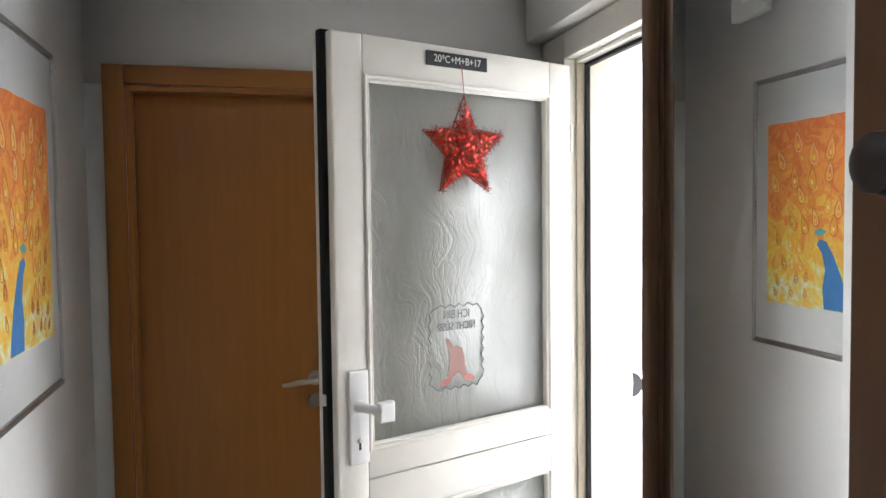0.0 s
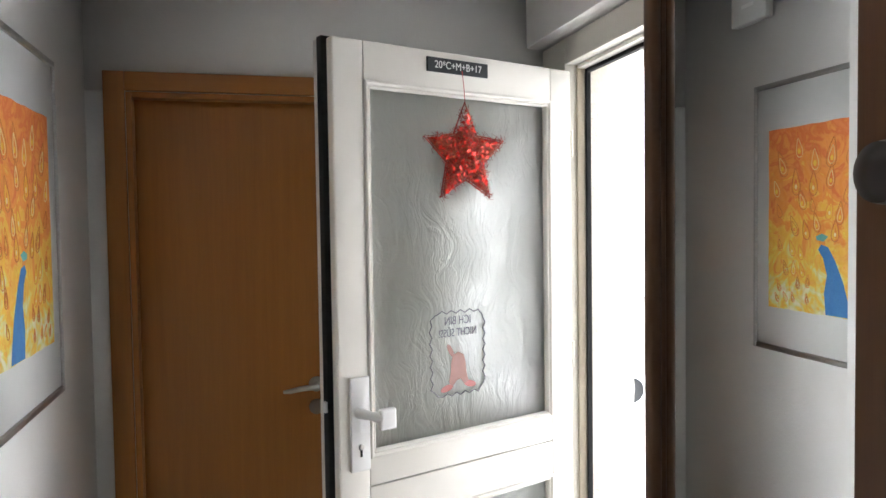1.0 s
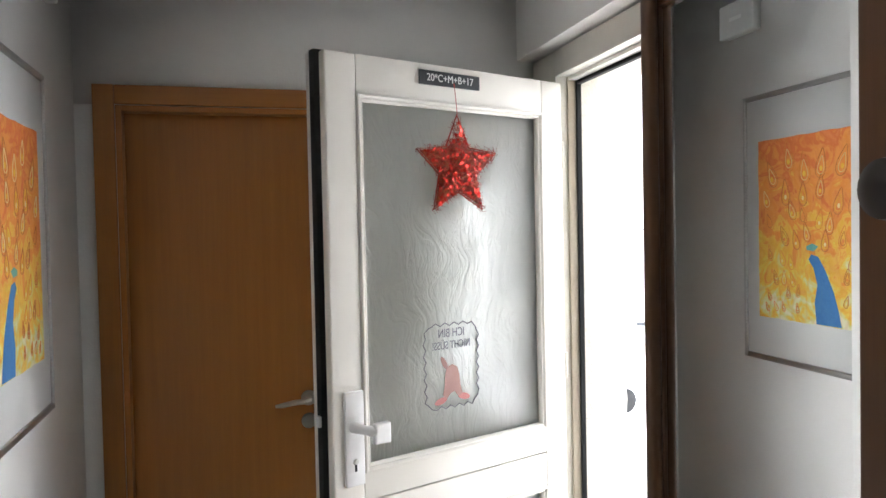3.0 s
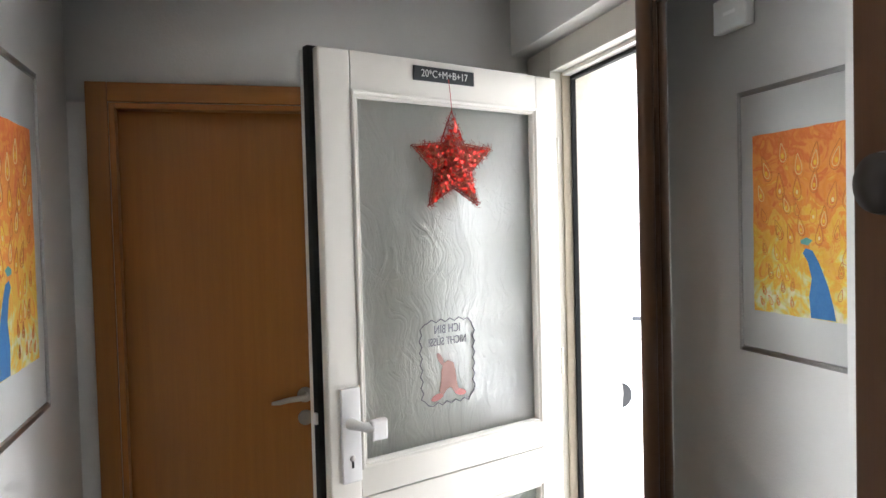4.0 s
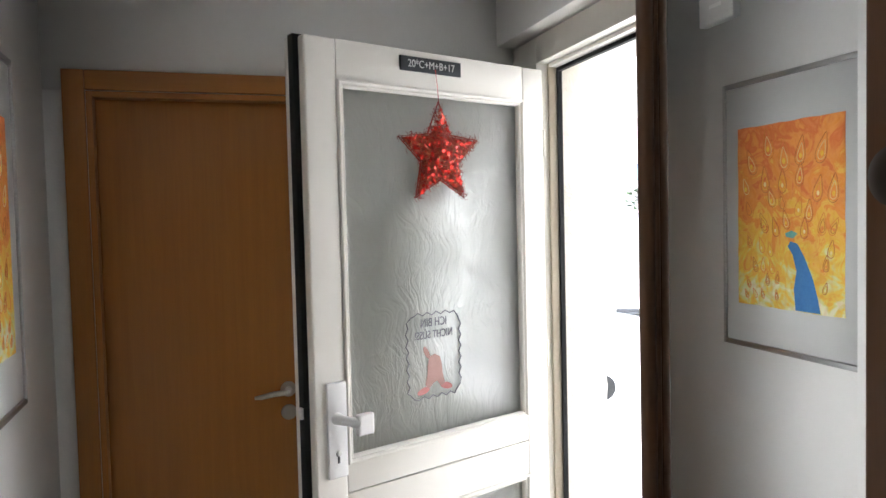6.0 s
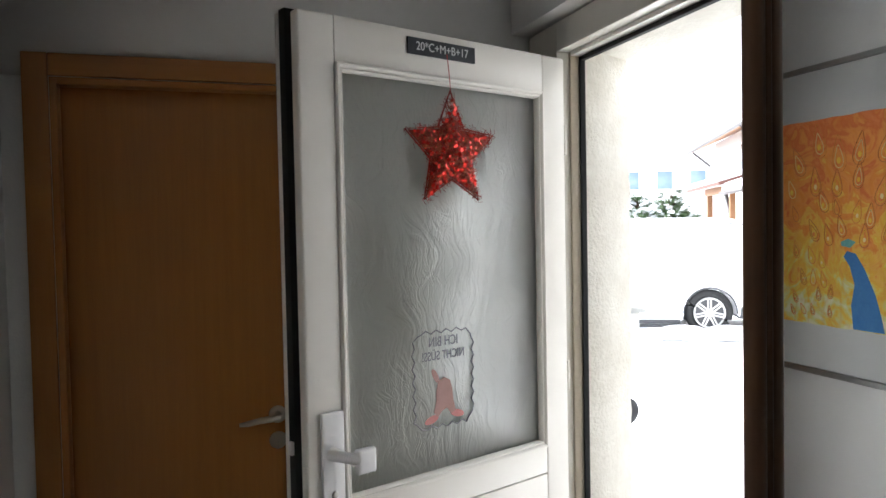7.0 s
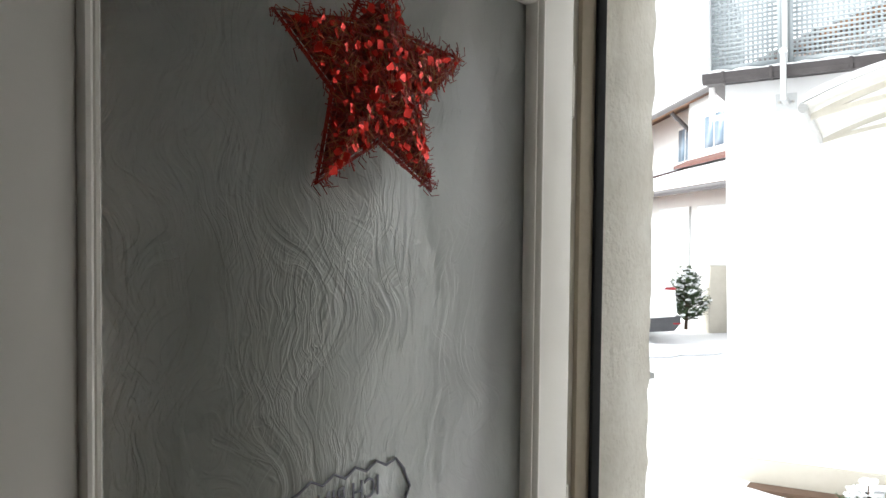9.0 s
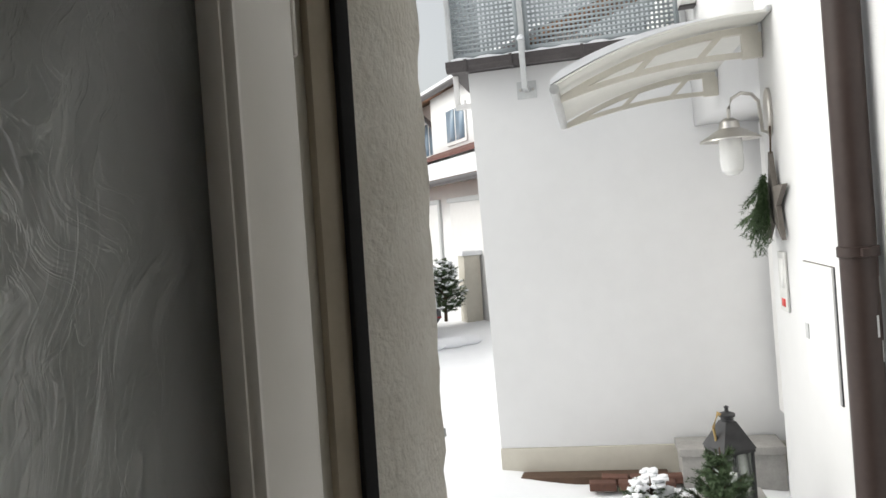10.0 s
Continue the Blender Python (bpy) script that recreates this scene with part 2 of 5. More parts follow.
    share = maths("MULTIPLY_ADD", lines, 0.42, maths("MULTIPLY_ADD", cloud.outputs[0], 0.45, 0.13))
    nt.links.new(share, m2.inputs[0])
    nt.links.new(milk.outputs[0], m1.inputs[1])
    nt.links.new(thru.outputs[0], m1.inputs[2])
    nt.links.new(see.outputs[0], m2.inputs[1])
    nt.links.new(m1.outputs[0], m2.inputs[2])
    nt.links.new(m2.outputs[0], mix.inputs[1])
    nt.nodes.remove(clear)
    return m


M_CAST = cast_glass()


def art_material():
    """Orange and yellow watercolour with drop-shaped loops, in object space of the picture sheet (y along, z up)."""
    m = bpy.data.materials.new("orange_yellow_watercolour")
    m.use_nodes = True
    nt = m.node_tree
    b = nt.nodes["Principled BSDF"]
    b.inputs["Roughness"].default_value = 0.75
    tc = nt.nodes.new("ShaderNodeTexCoord")
    sep = nt.nodes.new("ShaderNodeSeparateXYZ")
    nt.links.new(tc.outputs["Object"], sep.inputs[0])
    wash = nt.nodes.new("ShaderNodeTexNoise")
    wash.inputs["Scale"].default_value, wash.inputs["Detail"].default_value, wash.inputs["Distortion"].default_value = 11.0, 4.0, 2.2
    nt.links.new(tc.outputs["Object"], wash.inputs["Vector"])
    lift = nt.nodes.new("ShaderNodeMath")
    lift.operation = "MULTIPLY_ADD"
    lift.inputs[1].default_value = 1.0
    nt.links.new(sep.outputs["Z"], lift.inputs[0])
    nt.links.new(wash.outputs[0], lift.inputs[2])
    ramp = nt.nodes.new("ShaderNodeValToRGB")
    e = ramp.color_ramp.elements
    e[0].position, e[0].color = 0.12, (0.80, 0.76, 0.52, 1)
    e[1].position, e[1].color = 0.98, (0.76, 0.20, 0.03, 1)
    for pos, col in ((0.22, (0.70, 0.68, 0.30, 1)), (0.30, (0.80, 0.58, 0.09, 1)), (0.38, (0.80, 0.44, 0.05, 1)), (0.46, (0.82, 0.48, 0.09, 1)), (0.53, (0.78, 0.27, 0.04, 1)), (0.62, (0.80, 0.32, 0.07, 1)), (0.74, (0.70, 0.17, 0.04, 1)), (0.88, (0.78, 0.26, 0.08, 1))):
        k = e.new(pos)
        k.color = col
    nt.links.new(lift.outputs[0], ramp.inputs[0])
    mp = nt.nodes.new("ShaderNodeMapping")
    mp.inputs["Scale"].default_value = (1, 1.5, 0.8)
    nt.links.new(tc.outputs["Object"], mp.inputs["Vector"])
    vor = nt.nodes.new("ShaderNodeTexVoronoi")
    vor.feature = "DISTANCE_TO_EDGE"
    vor.inputs["Scale"].default_value = 15.0
    nt.links.new(mp.outputs[0], vor.inputs["Vector"])
    line = nt.nodes.new("ShaderNodeMapRange")
    line.inputs["From Min"].default_value, line.inputs["From Max"].default_value = 0.02, 0.10
    line.inputs["To Min"].default_value, line.inputs["To Max"].default_value = 0.16, 0.0
    nt.links.new(vor.outputs["Distance"], line.inputs["Value"])
    mix = nt.nodes.new("ShaderNodeMix")
    mix.data_type = "RGBA"
    mix.inputs[7].default_value = (0.62, 0.13, 0.03, 1)
    nt.links.new(line.outputs[0], mix.inputs[0])
    nt.links.new(ramp.outputs[0], mix.inputs[6])
    nt.links.new(mix.outputs[2], b.inputs["Base Color"])
    return m


M_ART = art_material()
M_BLUE = mat("blue_watercolour", (0.045, 0.16, 0.42), 0.75, second=(0.08, 0.25, 0.52), size=25, amount=0.8)
M_TEAL = mat("teal_watercolour", (0.10, 0.36, 0.40), 0.75, second=(0.2, 0.45, 0.42), size=25)
M_AMBER = mat("amber_watercolour", (0.80, 0.42, 0.03), 0.75, second=(0.85, 0.6, 0.1), size=25)
M_RUST = mat("rust_watercolour", (0.72, 0.20, 0.05), 0.75, second=(0.78, 0.34, 0.08), size=25, amount=0.8)
M_PALE = mat("pale_yellow_watercolour", (0.82, 0.62, 0.26), 0.75, second=(0.84, 0.72, 0.42), size=25)
M_LOOP = mat("red_brown_watercolour", (0.52, 0.14, 0.05), 0.75, second=(0.6, 0.24, 0.06), size=25)


# ---- builders ----
def add_box(bm, x0, x1, y0, y1, z0, z1, bevel=0.0, seg=2):
    vs = [bm.verts.new(p) for p in ((x0, y0, z0), (x1, y0, z0), (x1, y1, z0), (x0, y1, z0), (x0, y0, z1), (x1, y0, z1), (x1, y1, z1), (x0, y1, z1))]
    fs = [bm.faces.new([vs[i] for i in f]) for f in ((3, 2, 1, 0), (4, 5, 6, 7), (0, 1, 5, 4), (1, 2, 6, 5), (2, 3, 7, 6), (3, 0, 4, 7))]
    if bevel:
        bmesh.ops.bevel(bm, geom=list({e for f in fs for e in f.edges}), offset=bevel, segments=seg, profile=0.6, affect="EDGES")
    return bm


def box(x0, x1, y0, y1, z0, z1, bevel=0.0, seg=2):
    return add_box(bmesh.new(), x0, x1, y0, y1, z0, z1, bevel, seg)


def add_prism(bm, pts, y0, y1, axis="y"):
    """A closed outline of (a, b) pairs, pushed from y0 to y1 along the axis."""
    def at(a, b, c):
        return {"y": (a, c, b), "x": (c, a, b), "z": (a, b, c)}[axis]
    lo = [bm.verts.new(at(a, b, y0)) for a, b in pts]
    hi = [bm.verts.new(at(a, b, y1)) for a, b in pts]
    n = len(pts)
    bm.faces.new(lo)
    bm.faces.new(hi[::-1])
    for i in range(n):
        bm.faces.new((lo[i], hi[i], hi[(i + 1) % n], lo[(i + 1) % n]))
    return bm


def prism(pts, y0, y1, axis="y"):
    bm = add_prism(bmesh.new(), pts, y0, y1, axis)
    bmesh.ops.recalc_face_normals(bm, faces=bm.faces)
    return bm


def add_tube(bm, pts, r, sides=8, close=False):
    """A round bar of radius r (a number or one per point) along the points."""
    pts = [Vector(p) for p in pts]
    rings = []
    for i, p in enumerate(pts):
        a, b = pts[max(i - 1, 0)], pts[min(i + 1, len(pts) - 1)]
        if close:
            a, b = pts[i - 1], pts[(i + 1) % len(pts)]
        d = (b - a).normalized()
        u = d.cross(Vector((0, 0, 1)) if abs(d.z) < 0.9 else Vector((1, 0, 0))).normalized()
        v = d.cross(u)
        rr = r[i] if isinstance(r, (list, tuple)) else r
        rings.append([bm.verts.new(p + rr * (math.cos(k * 2 * math.pi / sides) * u + math.sin(k * 2 * math.pi / sides) * v)) for k in range(sides)])
    for i in range(len(rings) - (0 if close else 1)):
        a, b = rings[i], rings[(i + 1) % len(rings)]
        for k in range(sides):
            bm.faces.new((a[k], a[(k + 1) % sides], b[(k + 1) % sides], b[k]))
    if not close:
        bm.faces.new(rings[0][::-1])
        bm.faces.new(rings[-1])
    return bm


def tube(pts, r, sides=8, close=False):
    bm = add_tube(bmesh.new(), pts, r, sides, close)
    bmesh.ops.recalc_face_normals(bm, faces=bm.faces)
    return bm


def lathe(profile, sides=24, m=None):
    """Turns (radius, height) pairs round z."""
    bm = bmesh.new()
    rings = [[bm.verts.new((max(r, 1e-4) * math.cos(k * 2 * math.pi / sides), max(r, 1e-4) * math.sin(k * 2 * math.pi / sides), z)) for k in range(sides)] for r, z in profile]
    for a, b in zip(rings, rings[1:]):
        for k in range(sides):
            bm.faces.new((a[k], a[(k + 1) % sides], b[(k + 1) % sides], b[k]))
    bm.faces.new(rings[0][::-1])
    bm.faces.new(rings[-1])
    bmesh.ops.recalc_face_normals(bm, faces=bm.faces)
    if m is not None:
        bmesh.ops.transform(bm, matrix=m, verts=bm.verts)
    return bm


def smooth(bm, angle=35):
    for f in bm.faces:
        f.smooth = True
    for e in bm.edges:
        if len(e.link_faces) == 2 and e.calc_face_angle(0) > radians(angle):
            e.smooth = False
    return bm


def part(name, bm, material, parent=None, label="", m=None):
    """Links a bmesh as one mesh object, under its thing if one is given."""
    me = bpy.data.meshes.new(name)
    smooth(bm)
    bm.to_mesh(me)
    bm.free()
    me.materials.append(material)
    ob = new(name, me)
    if parent is not None:
        ob.parent = parent
    if m is not None:
        ob.matrix_basis = m
    if label:
        ob["label"] = label
    return ob


def thing(name, label, category, m=None, group="", kind=""):
    ob = new(name)
    ob.empty_display_size = 0.1
    if m is not None:
        ob.matrix_basis = m
    return tagged(ob, label, category, group, kind)


def structure(name, bm, material, label="", m=None):
    return tagged(part(name, bm, material, None, "", m), label, "", "", "structure")


def lettering(name, body, size, material, parent, m, depth=0.0004, squeeze=1.0):
    cu = bpy.data.curves.new(name, "FONT")
    cu.body, cu.size, cu.extrude, cu.align_x, cu.align_y = body, size, depth, "CENTER", "CENTER"
    ob = bpy.data.objects.new(name, cu)
    me = bpy.data.meshes.new_from_object(ob)
    bpy.data.objects.remove(ob)
    me.transform(Matrix.Diagonal((squeeze, 1, 1, 1)))
    me.materials.append(material)
    ob = new(name, me)
    ob.parent = parent
    ob.matrix_basis = m
    return ob


# ---- the hall ----
LEFT, END, INNER, OUTER, CEIL = -0.478, 2.472, 0.985, 1.36, 2.52
BACK = -1.6
structure("floor", box(LEFT - 0.12, OUTER, BACK, 2.60, -0.12, 0.0), M_FLOOR, "tiled hall floor")
structure("ceiling", box(LEFT - 0.12, OUTER, BACK - 0.1, 2.60, CEIL, CEIL + 0.15), M_CEIL, "white painted ceiling")
structure("wall_west", box(LEFT - 0.12, LEFT, BACK, END - 0.001, 0, CEIL), M_WALL, "plain white painted hall wall")
bm = bmesh.new()
for x0, x1, z0, z1 in ((LEFT - 0.12, -0.360, 0, 2.029), (LEFT - 0.12, 1.134, 2.029, CEIL), (0.324, 1.134, 0, 2.029)):
    add_box(bm, x0, x1, END, END + 0.16, z0, z1)
structure("wall_north", bm, M_WALL, "white painted wall round the inner door")
# Unseen shell walls, added to stop daylight leaking into the hall.
structure("wall_behind_door", box(LEFT - 0.30, 1.134, END + 0.165, 3.0, -0.3, 3.0), M_WALL, "plain unseen wall added behind the inner door against light leaks")
structure("wall_light_block_west", box(LEFT - 0.30, LEFT - 0.121, BACK - 0.3, END + 0.164, -0.3, 3.0), M_RENDER, "unseen wall added to keep stray daylight out of the hall")
structure("wall_south", box(LEFT, OUTER, BACK - 0.12, BACK, 0, CEIL), M_WALL, "plain white painted wall")
# Unseen slab in place of an upper storey, kept low for sky light.
structure("roof_snow", box(LEFT - 0.12, OUTER, BACK - 0.12, 2.60, CEIL + 0.151, 3.1, 0.02), M_SNOW, "unseen snowy slab over the hall, kept low to admit sky light")
bm = bmesh.new()
add_box(bm, INNER, OUTER, 1.22, 2.60, 2.219, CEIL, 0.008)
add_box(bm, INNER, OUTER, BACK, 1.22, 0, CEIL)
structure("wall_east", bm, M_WALL, "white painted outer wall with a deep lintel over the entrance")

# outer reveal of the entrance, rough plaster, slightly splayed
bm = prism([(1.135, 2.279), (1.20, 2.284), (1.335, 2.366), (1.357, 2.378), (1.36, 2.40), (1.36, 3.0), (1.135, 3.0)], -0.3, 2.3, "z")
bmesh.ops.subdivide_edges(bm, edges=[e for e in bm.edges if abs(e.verts[0].co.z - e.verts[1].co.z) > 1], cuts=90)
rr = random.Random(5)
for v in bm.verts:
    if v.co.x > 1.19 and v.co.y < 2.45:
        v.co.x += rr.uniform(-0.004, 0.004)
        v.co.y += rr.uniform(-0.003, 0.003)
structure("wall_reveal", bm, M_ROUGH, "rough cream plaster reveal beside the entrance")
structure("wall_lintel", box(1.136, OUTER, 1.24, 2.40, 2.135, 2.30, 0.01), M_ROUGH, "rough cream plaster underside of the lintel")
structure("wall_jamb", box(1.135, OUTER, 1.10, 1.30, -0.3, 2.3, 0.012), M_ROUGH, "rough cream plaster jamb of the entrance")

# entrance frame with rubber seal
fr = thing("door_frame_entrance", "cream lacquered entrance door frame with black seal", "door frame", kind="structure")
for nm, y0, y1, z0, z1 in (("hinge_post", 2.275, END - 0.002, 0, 2.212), ("latch_post", 1.222, 1.345, 0, 2.212), ("head_rail", 1.345, 2.275, 2.125, 2.212)):
    part(nm, box(1.045, 1.134, y0, y1, z0, z1, 0.003), M_FRAME, fr)
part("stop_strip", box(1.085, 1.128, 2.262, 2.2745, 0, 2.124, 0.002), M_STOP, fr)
part("stop_strip", box(1.085, 1.128, 1.346, 2.262, 2.112, 2.1245, 0.002), M_PVC, fr)
part("seal", box(1.112, 1.130, 2.252, 2.2615, 0, 2.111, 0.003), M_BLACK, fr, "black rubber seal")
part("seal", box(1.112, 1.130, 1.346, 2.252, 2.098, 2.1115, 0.003), M_BLACK, fr, "black rubber seal")
for z in (0.35, 1.15, 1.86):
    part("hinge", lathe([(0.004, -0.045), (0.006, -0.043), (0.006, 0.043), (0.004, 0.045)], 12, pose(1.060, 2.258, z)), M_FRAME, fr, "small cream door hinge")

# inner beech door
d = thing("door_inner", "closed beech veneer inner door with frame", "door", pose(-0.0006, END, -0.034) @ Matrix.Diagonal((1.0212, 1, 1.0212, 1)), kind="structure")
part("door_panel", box(-0.338, 0.300, 0.050, 0.090, 0.008, 2.003, 0.003), M_BEECH, d)
for nm, x0, x1, z0, z1, mm in (("architrave", -0.415, -0.353, 0, 2.0805, M_BEECH), ("architrave", 0.318, 0.380, 0, 2.0805, M_BEECH), ("architrave", -0.353, 0.318, 2.0205, 2.0800, M_BEECH_TOP)):
    part(nm, box(x0, x1, -0.014, -0.001, z0, z1, 0.004), mm, d)
for nm, x0, x1, z0, z1, mm in (("jamb", -0.352, -0.334, 0, 2.019, M_BEECH), ("jamb", 0.297, 0.317, 0, 2.019, M_BEECH), ("jamb", -0.334, 0.297, 2.001, 2.019, M_BEECH_TOP)):
    part(nm, box(x0, x1, -0.006, 0.120, z0, z1, 0.002), mm, d)
h = part("door_handle", lathe([(0.025, 0), (0.026, 0.004), (0.024, 0.009), (0.011, 0.010), (0.009, 0.045), (0.009, 0.052)], 20, pose(0.215, 0.050, 1.062, 90)), M_STEEL, d, "satin steel lever handle")
part("lever", tube([(0.215, 0.004, 1.062), (0.200, -0.006, 1.062), (0.16, -0.008, 1.060), (0.125, -0.008, 1.054), (0.103, -0.008, 1.053)], [0.010, 0.0095, 0.009, 0.008, 0.005], 10), M_STEEL, h)
part("key_rosette", lathe([(0.025, 0), (0.026, 0.004), (0.024, 0.009), (0.004, 0.0095)], 20, pose(0.215, 0.050, 0.985, 90)), M_STEEL, d, "round satin steel key rosette")

# ---- entrance door leaf, standing open ----
leaf = thing("door_entrance", "open white entrance door with ridged glass panes", "door", pose(1.047, 2.234, 0, 0, 0, 21.2), kind="structure")
W, TOP = -0.877, 2.096
part("stile", box(W, -0.783, 0, 0.032, 0.012, TOP, 0.006, 3), M_PVC, leaf)
part("stile", box(-0.093, 0.0, 0, 0.032, 0.012, TOP, 0.006, 3), M_PVC, leaf)
part("rail", box(-0.7824, -0.0936, 0.0003, 0.032, 1.990, TOP - 0.0005, 0.002), M_PVC, leaf)
part("rail", box(-0.7824, -0.0936, 0.0003, 0.032, 0.8815, 0.958, 0.003), M_PVC, leaf)
part("rail", box(-0.7824, -0.0936, 0.0003, 0.032, 0.770, 0.8775, 0.003), M_PVC, leaf)
part("rail", box(-0.7824, -0.0936, 0.0003, 0.032, 0.012, 0.26, 0.002), M_PVC, leaf)
part("seal_band", box(W - 0.014, W + 0.03, 0.0325, 0.060, 0.012, TOP + 0.006, 0.002), M_BLACK, leaf, "black rubber seal round the door edge")
part("seal_band", box(W + 0.031, -0.001, 0.0325, 0.060, TOP - 0.03, TOP + 0.006, 0.002), M_BLACK, leaf, "black rubber seal round the door edge")
bm = bmesh.new()
for x0, x1, z0, z1 in ((W - 0.017, -0.783, 0.012, TOP - 0.001), (-0.093, 0, 0.012, TOP - 0.001), (-0.783, -0.093, 1.985, TOP - 0.001), (-0.783, -0.093, 0.775, 0.962), (-0.783, -0.093, 0.012, 0.26)):
    add_box(bm, x0, x1, 0.0605, 0.072, z0, z1)
part("outer_skin", bm, M_PVC, leaf)
bm = bmesh.new()
for x0, x1, z0, z1 in ((-0.86, -0.785, 0.012, 2.06), (-0.093, -0.002, 0.012, 2.06), (-0.785, -0.093, 1.99, 2.06), (-0.785, -0.093, 0.77, 0.955), (-0.785, -0.093, 0.012, 0.26)):
    add_box(bm, x0, x1, 0.0325, 0.060, z0, z1)
part("core", bm, M_PVC, leaf)


def glazing_bead(x0, x1, z0, z1):
    """A stepped moulding round a pane, mitred."""
    prof = [(0.0, 0.003), (0.0012, 0.004), (0.0024, -0.005), (0.004, -0.008), (0.008, -0.0085), (0.011, -0.006), (0.0125, -0.001), (0.0135, 0.0005), (0.0150, -0.002), (0.018, -0.0025), (0.0205, 0.001), (0.0222, 0.009), (0.0225, 0.016)]
    bm = bmesh.new()
    rings = []
    for t, y in prof:
        rings.append([bm.verts.new(p) for p in ((x0 + t, y, z0 + t), (x1 - t, y, z0 + t), (x1 - t, y, z1 - t), (x0 + t, y, z1 - t))])
    for a, b in zip(rings, rings[1:]):
        for k in range(4):
            bm.faces.new((a[k], a[(k + 1) % 4], b[(k + 1) % 4], b[k]))
    back = [bm.verts.new(p) for p in ((x0, 0.016, z0), (x1, 0.016, z0), (x1, 0.016, z1), (x0, 0.016, z1))]
    for k in range(4):
        bm.faces.new((back[k], back[(k + 1) % 4], rings[0][(k + 1) % 4], rings[0][k]))
    bmesh.ops.recalc_face_normals(bm, faces=bm.faces)
    return bm


part("glazing_bead", glazing_bead(-0.784, -0.092, 0.956, 1.992), M_PVC, leaf)
part("glazing_bead", glazing_bead(-0.784, -0.092, 0.258, 0.772), M_PVC, leaf)
for z0, z1 in ((0.970, 1.978), (0.272, 0.758)):
    pane = part("glass_pane", box(-0.772, -0.104, 0.018, 0.024, z0, z1), M_CAST, leaf, "ridged cast glass pane")
    pane.data.materials.append(M_GLASS)
    for f in pane.data.polygons:
        f.material_index = 0 if f.normal.y < -0.5 else 1
    pane.visible_shadow = False
hp = part("handle_plate", box(-0.845, -0.786, -0.010, 0.0, 0.932, 1.189, 0.004, 3), M_WHITE_METAL, leaf, "white coated handle plate")
part("handle_neck", tube([(-0.818, -0.008, 1.093), (-0.816, -0.030, 1.093), (-0.800, -0.046, 1.088), (-0.776, -0.052, 1.082)], [0.017, 0.014, 0.012, 0.016], 14), M_WHITE_METAL, hp)
kb = box(-0.786, -0.734, -0.066, -0.046, 1.048, 1.106, 0.009, 4)
part("handle_knob", kb, M_WHITE_METAL, hp)
bm = bmesh.new()
bmesh.ops.create_circle(bm, cap_ends=True, segments=20, radius=0.0085, matrix=pose(-0.815, -0.0104, 0.998, 90))
add_box(bm, -0.8185, -0.8115, -0.0106, -0.0102, 0.972, 0.995)
part("keyhole", bm, M_BLACK, hp, "dark key slot")
part("lock_cylinder", lathe([(0.0075, 0), (0.0075, 0.003), (0.004, 0.004)], 14, pose(-0.815, -0.0106, 0.999, 90)), M_STEEL, hp)
part("latch_bolt", box(W - 0.022, W - 0.012, 0.036, 0.052, 1.095, 1.125, 0.002), M_WHITE_METAL, leaf, "white latch bolt")
LEAF = leaf.matrix_basis.copy()

# slate strip with chalk lettering
st = thing("slate_sign", "black slate strip with white chalk lettering", "sign", LEAF @ pose(-0.467, -0.0045, 2.056))
part("strip", box(-0.110, 0.110, -0.002, 0.0042, -0.0205, 0.0205, 0.0008), M_CHALK, st)
lettering("chalk_lettering", "20*C+M+B+17", 0.030, M_WRITE, st, pose(0, -0.0026, 0.000, 90), squeeze=0.92)


# ---- woven star ----
def star_outline(R, r, k):
    return [((R if i % 2 == 0 else r) * k * math.sin(i * math.pi / 5), (R if i % 2 == 0 else r) * k * math.cos(i * math.pi / 5)) for i in range(10)]


star = thing("hanging_star", "red woven twine star with shiny sequins hanging on a thread", "ornament", LEAF @ pose(-0.457, -0.020, 1.800))
R1, R2, TH = 0.153, 0.072, 0.020
bm = bmesh.new()
core = star_outline(R1, R2, 0.94)
core[0] = (core[0][0], core[0][1] * 0.62)
vs = [bm.verts.new((x, 0, z)) for x, z in core]
front, rear = bm.verts.new((0, -TH, 0)), bm.verts.new((0, TH * 0.8, 0))
for i in range(10):
    bm.faces.new((vs[i], vs[(i + 1) % 10], front))
    bm.faces.new((vs[(i + 1) % 10], vs[i], rear))
bmesh.ops.recalc_face_normals(bm, faces=bm.faces)
part("woven_core", bm, M_STARCORE, star, "dark red woven filling")
ol = star_outline(R1, R2, 1.0)
part("wire_rim", tube([(x, 0, z) for x, z in ol], 0.0028, 6, True), M_TWINE, star)
rs = random.Random(11)


def star_depth(x, z):
    """Height of the padded star over its middle plane."""
    a = math.atan2(x, z) % (2 * math.pi / 5)
    a = min(a, 2 * math.pi / 5 - a)
    rad = math.hypot(x, z)
    # radius of the outline in that direction
    p, q = Vector((0, R1)), Vector((R2 * math.sin(math.pi / 5), R2 * math.cos(math.pi / 5)))
    dx, dz = math.sin(a), math.cos(a)
    ex, ez = q.x - p.x, q.y - p.y
    rim = (p.x * ez - p.y * ex) / (dx * ez - dz * ex)
    return max(0.0, 1 - rad / rim)


